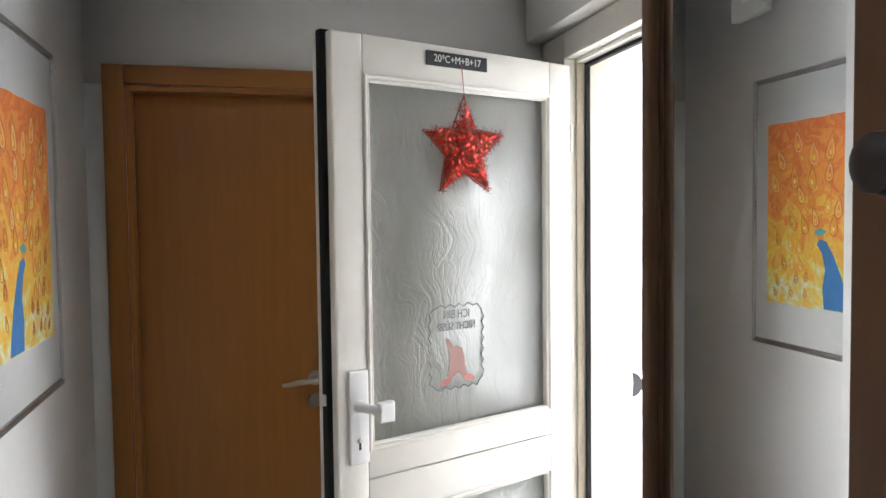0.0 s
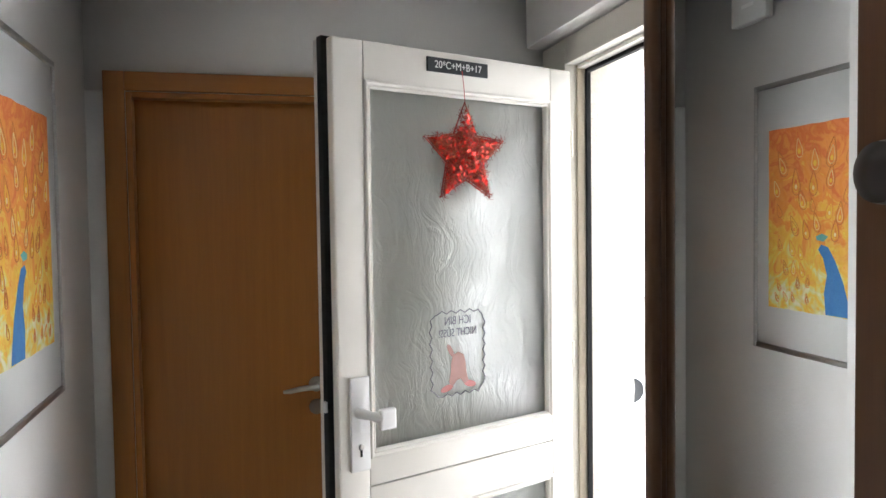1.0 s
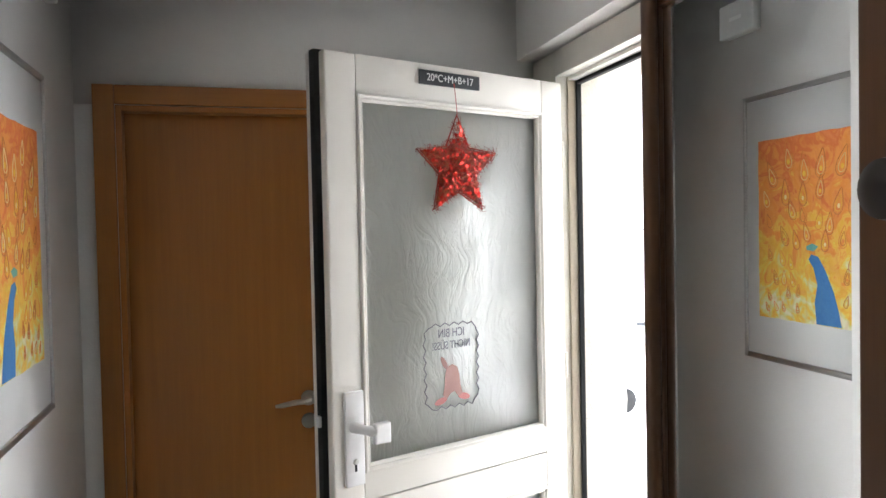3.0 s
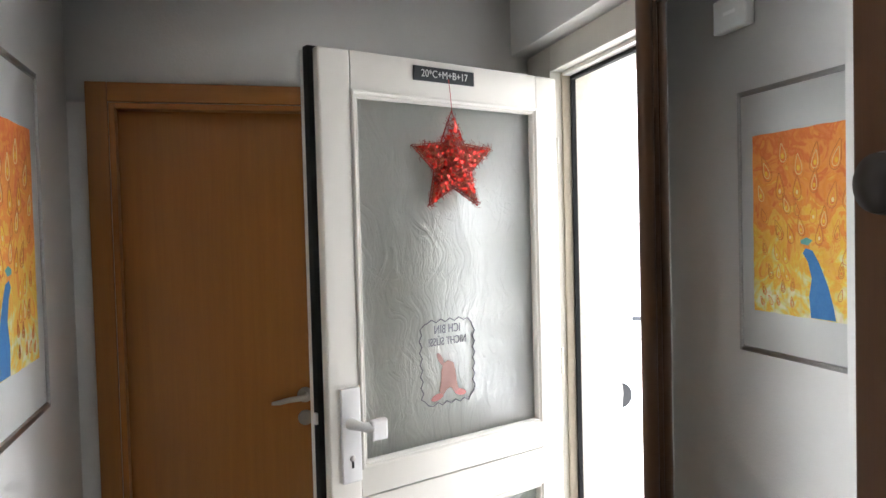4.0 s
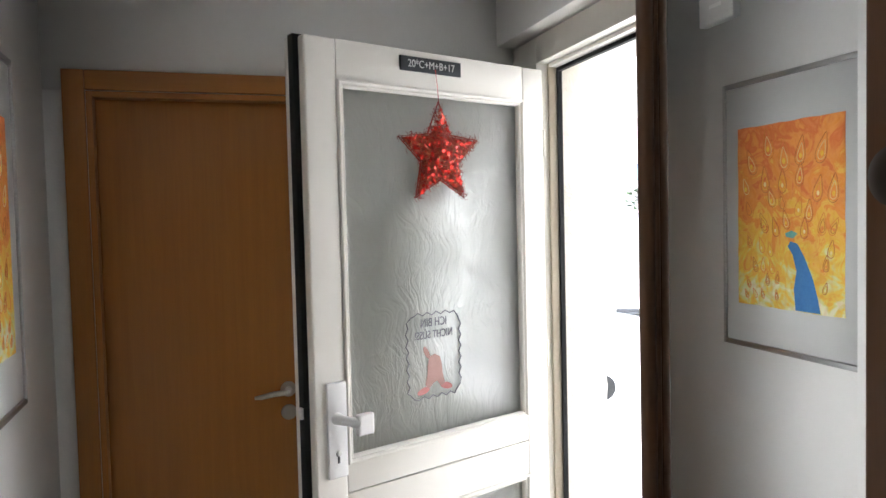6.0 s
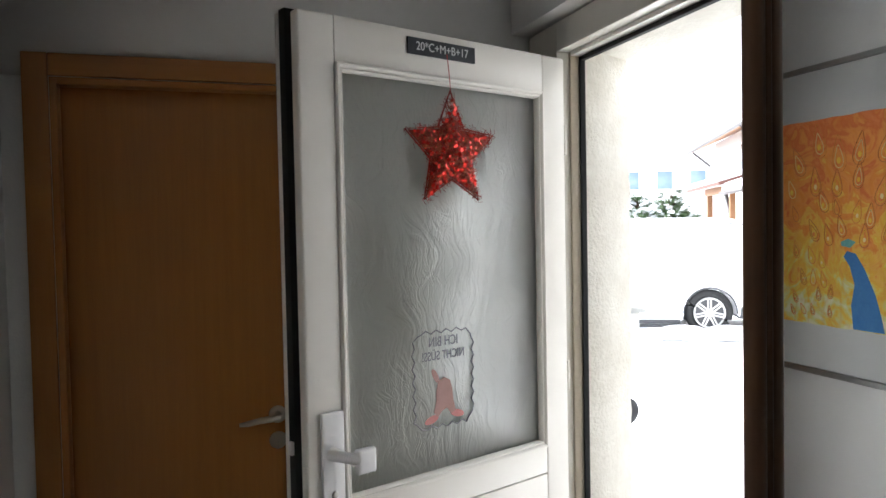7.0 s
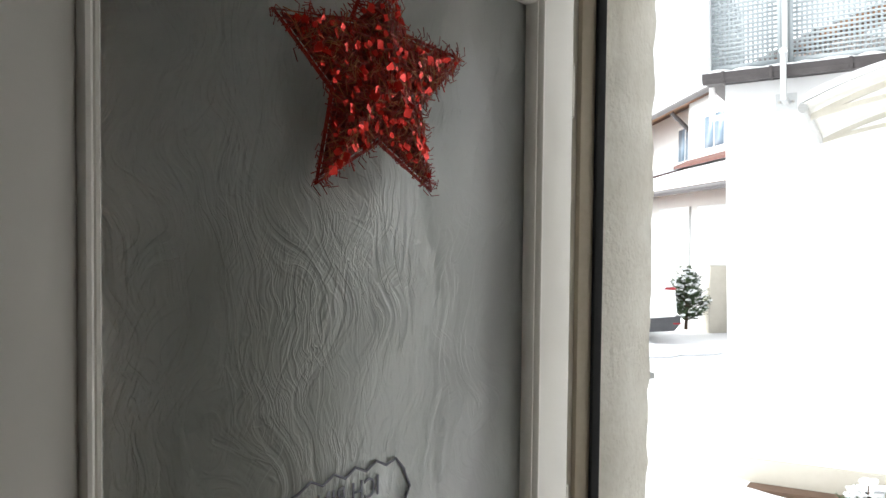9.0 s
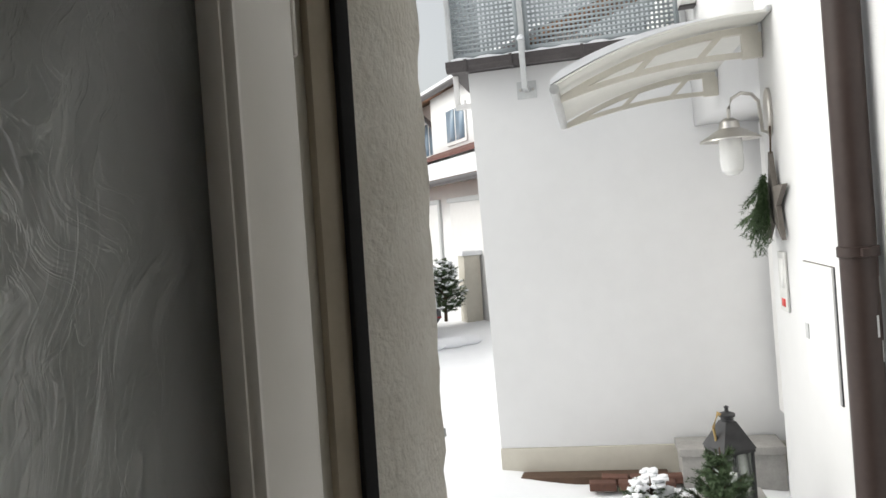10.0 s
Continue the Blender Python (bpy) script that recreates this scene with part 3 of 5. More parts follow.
bm = bmesh.new()
count = 0
while count < 850:
    x, z = rs.uniform(-0.15, 0.15), rs.uniform(-0.13, 0.155)
    k = star_depth(x, z)
    if k <= 0.02:
        continue
    a, l = rs.uniform(0, math.pi), rs.uniform(0.012, 0.036)
    pts = []
    bend = rs.uniform(-0.6, 0.6)
    for j in range(4):
        s = (j / 3 - 0.5) * l
        px, pz = x + s * math.cos(a + bend * j / 3), z + s * math.sin(a + bend * j / 3)
        kk = star_depth(px, pz)
        pts.append((px, -TH * kk - 0.0012 - rs.uniform(0, 0.004), pz))
    add_tube(bm, pts, rs.uniform(0.0007, 0.0011), 3)
    count += 1
for i in range(150):
    k = rs.randrange(10)
    f = rs.random()
    (xa, za), (xb, zb) = ol[k], ol[(k + 1) % 10]
    x, z = xa + f * (xb - xa), za + f * (zb - za)
    out = Vector((x, z)).normalized()
    a = math.atan2(out.y, out.x) + rs.uniform(-1.3, 1.3)
    l = rs.uniform(0.006, 0.020)
    add_tube(bm, [(x, rs.uniform(-0.004, 0.004), z), (x + 0.6 * l * math.cos(a), -0.003, z + 0.6 * l * math.sin(a)), (x + l * math.cos(a + 0.7), -0.005, z + l * math.sin(a + 0.7))], 0.0006, 3)
tw = part("twine", bm, M_TWINE, star, "tangled dark red twine")
tw["kind"] = "stuff"
bm = bmesh.new()
count = 0
while count < 420:
    x, z = rs.uniform(-0.15, 0.15), rs.uniform(-0.13, 0.155)
    k = star_depth(x, z)
    if k <= 0.03:
        continue
    a, l = rs.uniform(0, math.pi), rs.uniform(0.010, 0.026)
    add_tube(bm, [(x + s_ * l * math.cos(a), -TH * star_depth(x + s_ * l * math.cos(a), z + s_ * l * math.sin(a)) - 0.003 - rs.uniform(0, 0.003), z + s_ * l * math.sin(a)) for s_ in (-0.5, 0.0, 0.5)], 0.0006, 3)
    count += 1
part("gold_twine", bm, M_GOLDTWINE, star, "thin brownish gold twine")["kind"] = "stuff"
seq = bmesh.new()
add_box(seq, -0.0042, 0.0042, -0.0004, 0.0004, -0.0042, 0.0042, 0.0003, 1)
seq_me = bpy.data.meshes.new("sequin")
seq.to_mesh(seq_me)
seq.free()
seq_me.materials.append(M_SEQUIN)
count = 0
while count < 230:
    x, z = rs.uniform(-0.15, 0.15), rs.uniform(-0.13, 0.155)
    k = star_depth(x, z)
    if k <= 0.06:
        continue
    o = new("sequin", seq_me)
    o.parent = star
    o.matrix_basis = pose(x, -TH * k - 0.004 - rs.uniform(0, 0.002), z, rs.uniform(-35, 35), rs.uniform(0, 90), rs.uniform(-35, 35)) @ Matrix.Scale(rs.choice((0.6, 0.7, 0.8, 0.9, 1.3)), 4)
    count += 1
part("thread", tube([(0.002, 0, 0.150), (0.001, 0.004, 0.20), (0.0, 0.010, 0.246)], 0.0011, 5), M_TWINE, star, "thin red thread")

# ---- paper drawing on the outside of the glass ----
pp = thing("paper_drawing", "child's drawing with mirrored lettering stuck to the glass", "drawing", LEAF @ pose(-0.465, 0.0165, 1.211))
rp = random.Random(3)
outline = []
for (xa, za), (xb, zb), n in (((-0.100, 0.105), (-0.075, 0.125), 3), ((-0.075, 0.125), (0.078, 0.125), 9), ((0.078, 0.125), (0.100, 0.100), 3), ((0.100, 0.100), (0.097, -0.100), 12), ((0.097, -0.100), (0.075, -0.122), 3), ((0.075, -0.122), (-0.075, -0.122), 9), ((-0.075, -0.122), (-0.097, -0.100), 3), ((-0.097, -0.100), (-0.100, 0.105), 12)):
    for i in range(n):
        f = i / n
        w = 0.0045 * (1 if i % 2 else -1)
        outline.append((xa + f * (xb - xa) + w * (abs(zb - za) > 0.1), 0.0, za + f * (zb - za) + w * (abs(xb - xa) > 0.1)))
part("wavy_border", tube(outline, 0.0017, 5, True), M_INK, pp, "wavy grey drawn border")
lettering("lettering", "ICH BIN", 0.036, M_INK, pp, pose(0.0, 0.0, 0.098, 90) @ Matrix.Diagonal((-1, 1, 1, 1)), 0.0005, 0.78)
lettering("lettering", "NICHT SÜSS!", 0.033, M_INK, pp, pose(0.0, 0.0, 0.062, 90) @ Matrix.Diagonal((-1, 1, 1, 1)), 0.0005, 0.76)


def blot(points, y=0.0):
    return prism(points, y - 0.0004, y + 0.0004)


def oval(cx, cz, a, b, n=18, turn=0.0):
    c, s = math.cos(turn), math.sin(turn)
    return [(cx + a * math.cos(k * 2 * math.pi / n) * c - b * math.sin(k * 2 * math.pi / n) * s, cz + a * math.cos(k * 2 * math.pi / n) * s + b * math.sin(k * 2 * math.pi / n) * c) for k in range(n)]


part("crayon_patch", blot([(-0.020, -0.004), (-0.027, -0.03), (-0.028, -0.055), (-0.036, -0.085), (-0.022, -0.098), (-0.006, -0.082), (0.008, -0.078), (0.022, -0.096), (0.038, -0.088), (0.030, -0.06), (0.027, -0.03), (0.020, -0.006), (0.0, 0.004)]), M_RABBIT, pp, "plain reddish brown crayon patch")
part("crayon_patch", blot(oval(-0.028, 0.010, 0.008, 0.022, 14, 0.5), 0.001), M_RABBIT, pp)
part("crayon_patch", blot(oval(0.004, 0.016, 0.008, 0.024, 14, -0.05), 0.002), M_RABBIT, pp)
part("crayon_patch", blot(oval(-0.042, -0.102, 0.024, 0.010, 14, 0.25), 0.0015), M_RED_CRAYON, pp)
part("crayon_patch", blot(oval(0.044, -0.098, 0.024, 0.010, 14, -0.25), 0.0015), M_RED_CRAYON, pp)

# ---- framed picture on the west wall ----
PY0, PY1, PZ0, PZ1 = 1.500, 2.055, 1.180, 2.028
pic = thing("framed_picture", "watercolour in orange and yellow in a slim aluminium frame", "picture", pose(LEFT, (PY0 + PY1) / 2, (PZ0 + PZ1) / 2))
hw, hh = (PY1 - PY0) / 2, (PZ1 - PZ0) / 2
for y0, y1, z0, z1 in ((-hw, -hw + 0.012, -hh, hh), (hw - 0.012, hw, -hh, hh), (-hw + 0.0121, hw - 0.0121, hh - 0.016, hh), (-hw + 0.0121, hw - 0.0121, -hh, -hh + 0.016)):
    part("frame_bar", box(0.0015, 0.016, y0, y1, z0, z1, 0.003, 3), M_ALU, pic, "slim aluminium frame bar")
part("mount_card", box(0.0015, 0.009, -hw + 0.0125, hw - 0.0125, -hh + 0.0165, hh - 0.0165), M_MAT, pic, "white mount card")
AY0, AY1, AZ0, AZ1 = -hw + 0.067, hw - 0.067, 1.318 - (PZ0 + PZ1) / 2, 1.878 - (PZ0 + PZ1) / 2
rp = random.Random(8)
edge = []
for (ya, za), (yb, zb) in (((AY0, AZ0), (AY1, AZ0)), ((AY1, AZ0), (AY1, AZ1)), ((AY1, AZ1), (AY0, AZ1)), ((AY0, AZ1), (AY0, AZ0))):
    for i in range(14):
        f = i / 14
        edge.append((ya + f * (yb - ya) + rp.uniform(-0.0015, 0.0015), za + f * (zb - za) + rp.uniform(-0.0015, 0.0015)))
sheet = part("painted_sheet", prism(edge, 0.0092, 0.0098, "x"), M_ART, pic, "orange and yellow painted sheet")


def daub(points, material, x, label=""):
    return part("brush_patch", prism(points, x, x + 0.0004, "x"), material, sheet, label)


KD = 1.07
daub([(-0.046 + KD * y, AZ0 + KD * z) for y, z in ((-0.075, 0.002), (0.012, 0.002), (0.018, 0.06), (0.008, 0.11), (0.022, 0.155), (0.040, 0.178), (0.030, 0.192), (0.005, 0.186), (-0.020, 0.15), (-0.050, 0.09), (-0.066, 0.04))], M_BLUE, 0.0100, "plain blue brush patch")
daub([(-0.046 + KD * y, AZ0 + KD * z) for y, z in ((0.020, 0.200), (0.046, 0.204), (0.048, 0.214), (0.026, 0.222), (0.004, 0.214))], M_TEAL, 0.0105, "plain teal brush patch")
rl = random.Random(21)


def drop_loop(y, z, size, turn, bar, material, x):
    """A pointed drop drawn with the brush."""
    pts = []
    for k in range(18):
        a = k * 2 * math.pi / 18
        yy, zz = size * 0.46 * math.sin(a) * (1 - 0.45 * math.cos(a)), size * (math.cos(a) + 0.25 * max(0.0, math.cos(a)) ** 6)
        pts.append((x, y + yy * math.cos(turn) - zz * math.sin(turn), z + yy * math.sin(turn) + zz * math.cos(turn)))
    part("brush_loop", tube(pts, bar, 4, True), material, sheet)


placed = []
for i in range(400):
    y, z = rl.uniform(AY0 + 0.035, AY1 - 0.035), rl.uniform(AZ0 + 0.03, AZ1 - 0.06)
    high = (z - AZ0) / (AZ1 - AZ0)
    size = 0.012 + 0.040 * high * rl.uniform(0.7, 1.0)
    if (-0.13 < y < 0.03 and high < 0.42) or any(math.hypot(y - a, (z - b) * 0.7) < size * 0.55 + c * 0.55 + 0.006 for a, b, c in placed):
        continue
    placed.append((y, z, size))
    turn = -y * 2.2 + rl.uniform(-0.25, 0.25)
    drop_loop(y, z, size, turn, 0.0016, (M_LOOP, M_RUST)[i % 2], 0.0094)
    drop_loop(y, z - size * 0.12, size * 0.62, turn, 0.0014, (M_AMBER, M_LOOP, M_PALE)[i % 3], 0.0095)
    daub([(y + size * 0.16 * math.cos(k), z - size * 0.3 + size * 0.22 * math.sin(k)) for k in (0, 1.05, 2.1, 3.14, 4.2, 5.25)], (M_PALE, M_RUST, M_AMBER)[i % 3], 0.0099)

bx = thing("door_chime", "small white plastic chime box on the wall", "chime", pose(LEFT, 2.064, 2.294))
part("housing", box(0, 0.034, -0.085, 0.085, -0.056, 0.056, 0.006, 3), M_PLASTIC, bx)
part("grille_slot", box(0.0342, 0.0350, -0.03, 0.03, -0.006, 0.006, 0.0003), M_MAT, bx)

# ---- wardrobe with bevelled mirror door ----
MX, MY0, MY1, MTOP = 0.575, 0.548, 0.885, 1.920
wd = thing("wardrobe", "dark wooden hall wardrobe with a narrow mirror door", "wardrobe", pose(0, 0, 0))
part("side_panel", box(MX + 0.024, INNER - 0.002, 0.887, 0.906, 0.0, 1.942, 0.003), M_WALNUT, wd)
part("side_panel", box(MX + 0.024, INNER - 0.002, 0.20, 0.222, 0.0, 1.942, 0.003), M_WALNUT, wd)
part("top_panel", box(MX + 0.024, INNER - 0.002, 0.2225, 0.8865, 1.920, 1.942, 0.003), M_WALNUT, wd)
part("back_panel", box(INNER - 0.012, INNER - 0.002, 0.2225, 0.8865, 0.05, 1.9195), M_WALNUT, wd)
part("plinth_board", box(MX + 0.05, MX + 0.07, 0.2225, 0.8865, 0.0, 0.08), M_WALNUT, wd)
part("door_frame", box(MX - 0.002, MX + 0.022, MY1, 0.906, 0.085, 1.942, 0.003, 3), M_WALNUT, wd)
part("edge_moulding", lathe([(0.008, 0.085), (0.0115, 0.09), (0.0115, 1.937), (0.008, 1.942)], 16, pose(MX - 0.011, 0.8945, 0)), M_WALNUT, wd, "rounded dark edge moulding")
part("door_stile", box(MX - 0.002, MX + 0.022, 0.230, MY0, 0.085, 1.942, 0.005, 3), M_WALNUT, wd)
part("door_rail", box(MX - 0.004, MX + 0.022, MY0 + 0.0005, MY1 - 0.0005, MTOP, 1.942, 0.003), M_WALNUT, wd)
part("door_rail", box(MX - 0.004, MX + 0.022, MY0 + 0.0005, MY1 - 0.0005, 0.085, 0.20, 0.003), M_WALNUT, wd)
BEV = 0.009
bm = bmesh.new()
o = [bm.verts.new(p) for p in ((MX + 0.0012, MY0 + 0.0006, 0.201), (MX + 0.0012, MY1 - 0.0006, 0.201), (MX + 0.0012, MY1 - 0.0006, MTOP - 0.0006), (MX + 0.0012, MY0 + 0.0006, MTOP - 0.0006))]
i = [bm.verts.new(p) for p in ((MX, MY0 + BEV, 0.201 + BEV), (MX, MY1 - BEV, 0.201 + BEV), (MX, MY1 - BEV, MTOP - BEV), (MX, MY0 + BEV, MTOP - BEV))]
bk = [bm.verts.new((MX + 0.006, v.co.y, v.co.z)) for v in o]
bm.faces.new(i)
bm.faces.new(bk)
for k in range(4):
    bm.faces.new((o[k], o[(k + 1) % 4], i[(k + 1) % 4], i[k]))
    bm.faces.new((bk[k], bk[(k + 1) % 4], o[(k + 1) % 4], o[k]))
bmesh.ops.recalc_face_normals(bm, faces=bm.faces)
for e in bm.edges:
    e.smooth = False
me = bpy.data.meshes.new("mirror")
bm.to_mesh(me)
bm.free()
me.materials.append(M_MIRROR)
mo = new("mirror", me)
mo.parent = wd
mo["label"] = "bevelled mirror pane"
part("door_knob", lathe([(0.010, 0.0), (0.010, 0.012), (0.022, 0.020), (0.028, 0.030), (0.026, 0.042), (0.014, 0.050), (0.004, 0.052)], 24, pose(MX - 0.002, 0.480, 1.645, 0, -90, 0)), M_KNOB, wd, "round dark wooden knob")

# ---- outside: snow-covered ground ----
NB = pose(0.636, 1.669, 0, 0, 0, -57.6) @ pose(-0.76, 0, -0.17) @ pose(0, 0, 0, 0, -1.7, 0) @ pose(0.76, 0, 0.17)   # neighbour's house, slightly out of plumb: x to its right, y away
ST = pose(0.115, 0.779, 0, 0, 0, -27.6)   # the street beyond: x to its right, y away


def ground_height(x, y):
    dist = math.hypot(x - 0.6, y - 1.6)
    f = min(1.0, max(0.0, (dist - 5.0) / 6.0))
    f = f * f * (3 - 2 * f)
    h = -0.375 + 0.34 * f
    k = 1.0 if dist < 40 else 0.0
    h += k * 0.045 * noise.noise((x * 0.9, y * 0.9, 0.3)) + k * 0.012 * noise.noise((x * 4.0, y * 4.0, 1.3))
    return h


xs = [-400, -150, -60, -25, -10, -4, 0, 1.34] + [1.34 + 0.14 * i for i in range(1, 110)] + [18, 20, 23, 27, 32, 40, 60, 120, 400]
ys = [-400, -150, -60, -25, -10, -4, -1, 0] + [0.14 * i for i in range(1, 120)] + [18, 20, 23, 27, 32, 40, 60, 120, 400]
bm = bmesh.new()
gv = [[bm.verts.new((x, y, ground_height(x, y))) for x in xs] for y in ys]
for j in range(len(ys) - 1):
    for i in range(len(xs) - 1):
        bm.faces.new((gv[j][i], gv[j][i + 1], gv[j + 1][i + 1], gv[j + 1][i]))
structure("ground", bm, M_SNOW, "snow-covered ground")

# ---- the neighbour's house ----
WD, WL, WR = 5.64, -0.750, 0.875     # wall's distance, its free corner, the door wall's line
RC, LINT, DEEP = 3.60, 2.17, 1.27   # door recess: its near edge, its head, its depth line
WY0, WY1, WZ0, WZ1 = 0.86, 1.80, 1.11, 2.10   # window in the door wall
nh = thing("neighbour_house", "white rendered neighbouring house with a beige plinth", "house", NB)
part("wall", box(WL, 4.5, WD, WD + 4.0, -0.17, 2.76, 0.006), M_RENDER, nh)
part("plinth", box(WL - 0.004, DEEP + 0.1, WD - 0.012, WD + 4.0, -0.6, -0.171, 0.006), M_PLINTH, nh, "beige plinth")
for y0, y1, z0, z1 in ((0.30, WY0, -0.6, 2.80), (WY1, RC, -0.6, 2.80), (WY0, WY1, -0.6, WZ0), (WY0, WY1, WZ1, 2.80), (RC, WD - 0.001, LINT, 3.60)):
    part("wall", box(WR, DEEP + 0.10, y0, y1, z0, z1), M_RENDER, nh)
part("wall", box(DEEP + 0.101, 4.5, 0.30, WD - 0.001, -0.6, 2.80), M_RENDER, nh)
part("wall", box(DEEP + 0.101, 4.5, RC, WD - 0.001, 2.801, 3.60), M_RENDER, nh)
part("wall", box(WR, 4.5, WD, WD + 4.0, 2.861, 3.60), M_RENDER, nh)
# Roof out of view, added low so more sky light reaches the entrance.
part("roof", box(WR - 0.05, 4.5, 0.25, RC, 2.801, 2.84, 0.004), M_GUTTER, nh, "unseen dark roof edge, set low to admit sky light")
part("roof_snow", box(WR - 0.03, 4.5, 0.27, RC, 2.841, 2.95, 0.03), M_SNOW, nh, "unseen snow on the lowered flat roof")
part("house_door", box(DEEP + 0.02, DEEP + 0.08, RC + 0.05, WD - 0.10, 0.09, LINT - 0.03, 0.004), M_WHITE_METAL, nh, "white recessed house door")
win = part("window", box(WR + 0.10, WR + 0.12, WY0, WY1, WZ0, WZ1), M_CARGLASS, nh, "dark window in the white wall")
for y0, y1, z0, z1 in ((WY0, WY0 + 0.06, WZ0, WZ1), (WY1 - 0.06, WY1, WZ0, WZ1), (WY0 + 0.0605, WY1 - 0.0605, WZ1 - 0.06, WZ1), (WY0 + 0.0605, WY1 - 0.0605, WZ0, WZ0 + 0.06)):
    part("window_frame", box(WR + 0.06, WR + 0.099, y0, y1, z0, z1, 0.005), M_GREYWOOD, win)
part("window_sill", box(WR - 0.03, WR + 0.099, WY0 - 0.03, WY1 + 0.03, WZ0 - 0.03, WZ0 - 0.001, 0.004), M_STONE, win)

stp = thing("entrance_step", "grey stone landing block beside the neighbour's door", "step", NB)
part("block", box(0.575, DEEP, 5.36, WD - 0.014, -0.6, -0.171, 0.006), M_STONE, stp)
part("tread_slab", box(0.555, DEEP, 5.33, WD - 0.014, -0.1705, -0.115, 0.008), M_STONE, stp, "projecting grey tread slab")
lp = thing("stone_plinth", "grey stone block carrying a lantern", "plinth", NB)
part("block", box(0.53, WR - 0.001, 3.83, 4.25, -0.5, 0.019, 0.01), M_STONE, lp)

# balcony over the wall
bal = thing("balcony", "balcony with perforated pale metal parapet and dark gutter", "balcony", NB)
BZ = 2.83
PL, PJ, PR = WL - 0.130, -0.312, 0.83    # parapet: free end, joint, wall end
part("deck", box(PL, PR, WD - 0.06, WD + 2.5, 2.765, 2.83, 0.004), M_GUTTER, bal)
part("gutter", prism([(WD - 0.17, 2.83), (WD - 0.175, 2.785), (WD - 0.145, 2.750), (WD - 0.10, 2.750), (WD - 0.065, 2.785), (WD - 0.065, 2.83)], PL - 0.012, PR + 0.03, "x"), M_GUTTER, bal, "dark brown gutter")
for x in (-0.74, -0.40, 0.12, 0.54):
    part("gutter_clip", box(x - 0.012, x + 0.012, WD - 0.182, WD - 0.062, 2.744, 2.836, 0.003), M_GUTTER, bal)
rg = random.Random(17)
part("gutter_snow", tube([(PL + 0.03 + 0.056 * k, WD - 0.12, 2.832 + 0.006 * math.sin(k * 1.7)) for k in range(30)], [0.016 + 0.012 * rg.random() for k in range(30)], 8), M_SNOW, bal, "snow lying in the gutter")


def perforated(x0, x1, z0, z1, y, pitch=0.034, bar=0.017, border=0.045):
    bm = bmesh.new()
    for a, b, c, d in ((x0, x0 + border, z0, z1), (x1 - border, x1, z0, z1), (x0 + border, x1 - border, z0, z0 + border), (x0 + border, x1 - border, z1 - border, z1)):
        add_box(bm, a, b, y, y + 0.004, c, d)
    x = x0 + border + pitch - bar
    while x < x1 - border - bar:
        add_box(bm, x, x + bar, y + 0.0005, y + 0.0035, z0 + border, z1 - border)
        x += pitch
    z = z0 + border + pitch - bar
    while z < z1 - border - bar:
        add_box(bm, x0 + border, x1 - border, y + 0.0003, y + 0.0037, z, z + bar)
        z += pitch
    return bm


for x0, x1 in ((PL, PJ - 0.01), (PJ + 0.01, PR)):
    part("parapet_panel", perforated(x0, x1, BZ + 0.03, BZ + 0.98, WD - 0.045), M_PERF, bal, "perforated pale metal panel")["kind"] = "stuff"
bm = bmesh.new()
bmesh.ops.transform(add_box(bm, 0.0, 1.9, -0.002, 0.002, BZ + 0.03, BZ + 0.98), matrix=pose(PL, WD - 0.04, 0, 0, 0, 90), verts=bm.verts)
part("parapet_panel", bm, M_PERF, bal)
for x in (PL + 0.02, PJ, PR + 0.01):
    part("post", box(x - 0.02, x + 0.02, WD - 0.09, WD - 0.05, BZ - 0.05, BZ + 1.0, 0.004), M_GALV, bal)
part("hand_rail", tube([(PL, WD - 0.06, BZ + 1.02), (PR, WD - 0.06, BZ + 1.02)], 0.022, 10), M_GALV, bal)
part("support_bar", box(PJ - 0.021, PJ + 0.021, WD - 0.235, WD - 0.195, 2.56, 2.91, 0.006), M_GALV, bal)
part("bar_cap", lathe([(0.026, 0), (0.030, 0.012), (0.022, 0.03), (0.006, 0.04)], 14, pose(PJ, WD - 0.215, 2.91)), M_SNOW, bal, "snow cap on the bar")
part("support_bar", box(PJ - 0.021, PJ + 0.021, WD - 0.1945, WD - 0.013, 2.56, 2.60, 0.004), M_GALV, bal)
pl = part("wall_plate", box(PJ - 0.073, PJ + 0.073, WD - 0.012, WD - 0.001, 2.515, 2.645, 0.003), M_GALV, bal, "galvanised wall plate")
for x in (PJ - 0.048, PJ + 0.048):
    part("bolt", lathe([(0.012, 0), (0.012, 0.008), (0.008, 0.012)], 6, pose(x, WD - 0.012, 2.58, 90)), M_STEEL, pl)
part("console", box(PL, PL + 0.04, WD + 0.05, WD + 0.09, 2.54, 2.764, 0.004), M_WHITE_METAL, bal, "white square console")
part("console", box(PL, WL - 0.002, WD + 0.05, WD + 0.09, 2.50, 2.539, 0.004), M_WHITE_METAL, bal)
lm = thing("balcony_lamp", "small white box lamp on the wall by the balcony", "lamp", NB @ pose(WR - 0.051, 5.20, 2.93))
part("housing", box(-0.05, 0.05, -0.09, 0.09, 0.0, 0.26, 0.012, 3), M_PLASTIC, lm)
part("foot", box(-0.055, 0.05, -0.05, 0.05, -0.012, 0.0, 0.003), M_GUTTER, lm)

# door canopy
cn = thing("door_canopy", "curved frosted canopy on cream brackets with snow on its edge", "canopy", NB)
C0, C1 = 3.30, 4.72


def arc(x0, z0, x1, z1, bow, n=14):
    pts = []
    for k in range(n + 1):
        f = k / n
        pts.append((x0 + f * (x1 - x0), z0 + f * (z1 - z0) + bow * 4 * f * (1 - f)))
    return pts


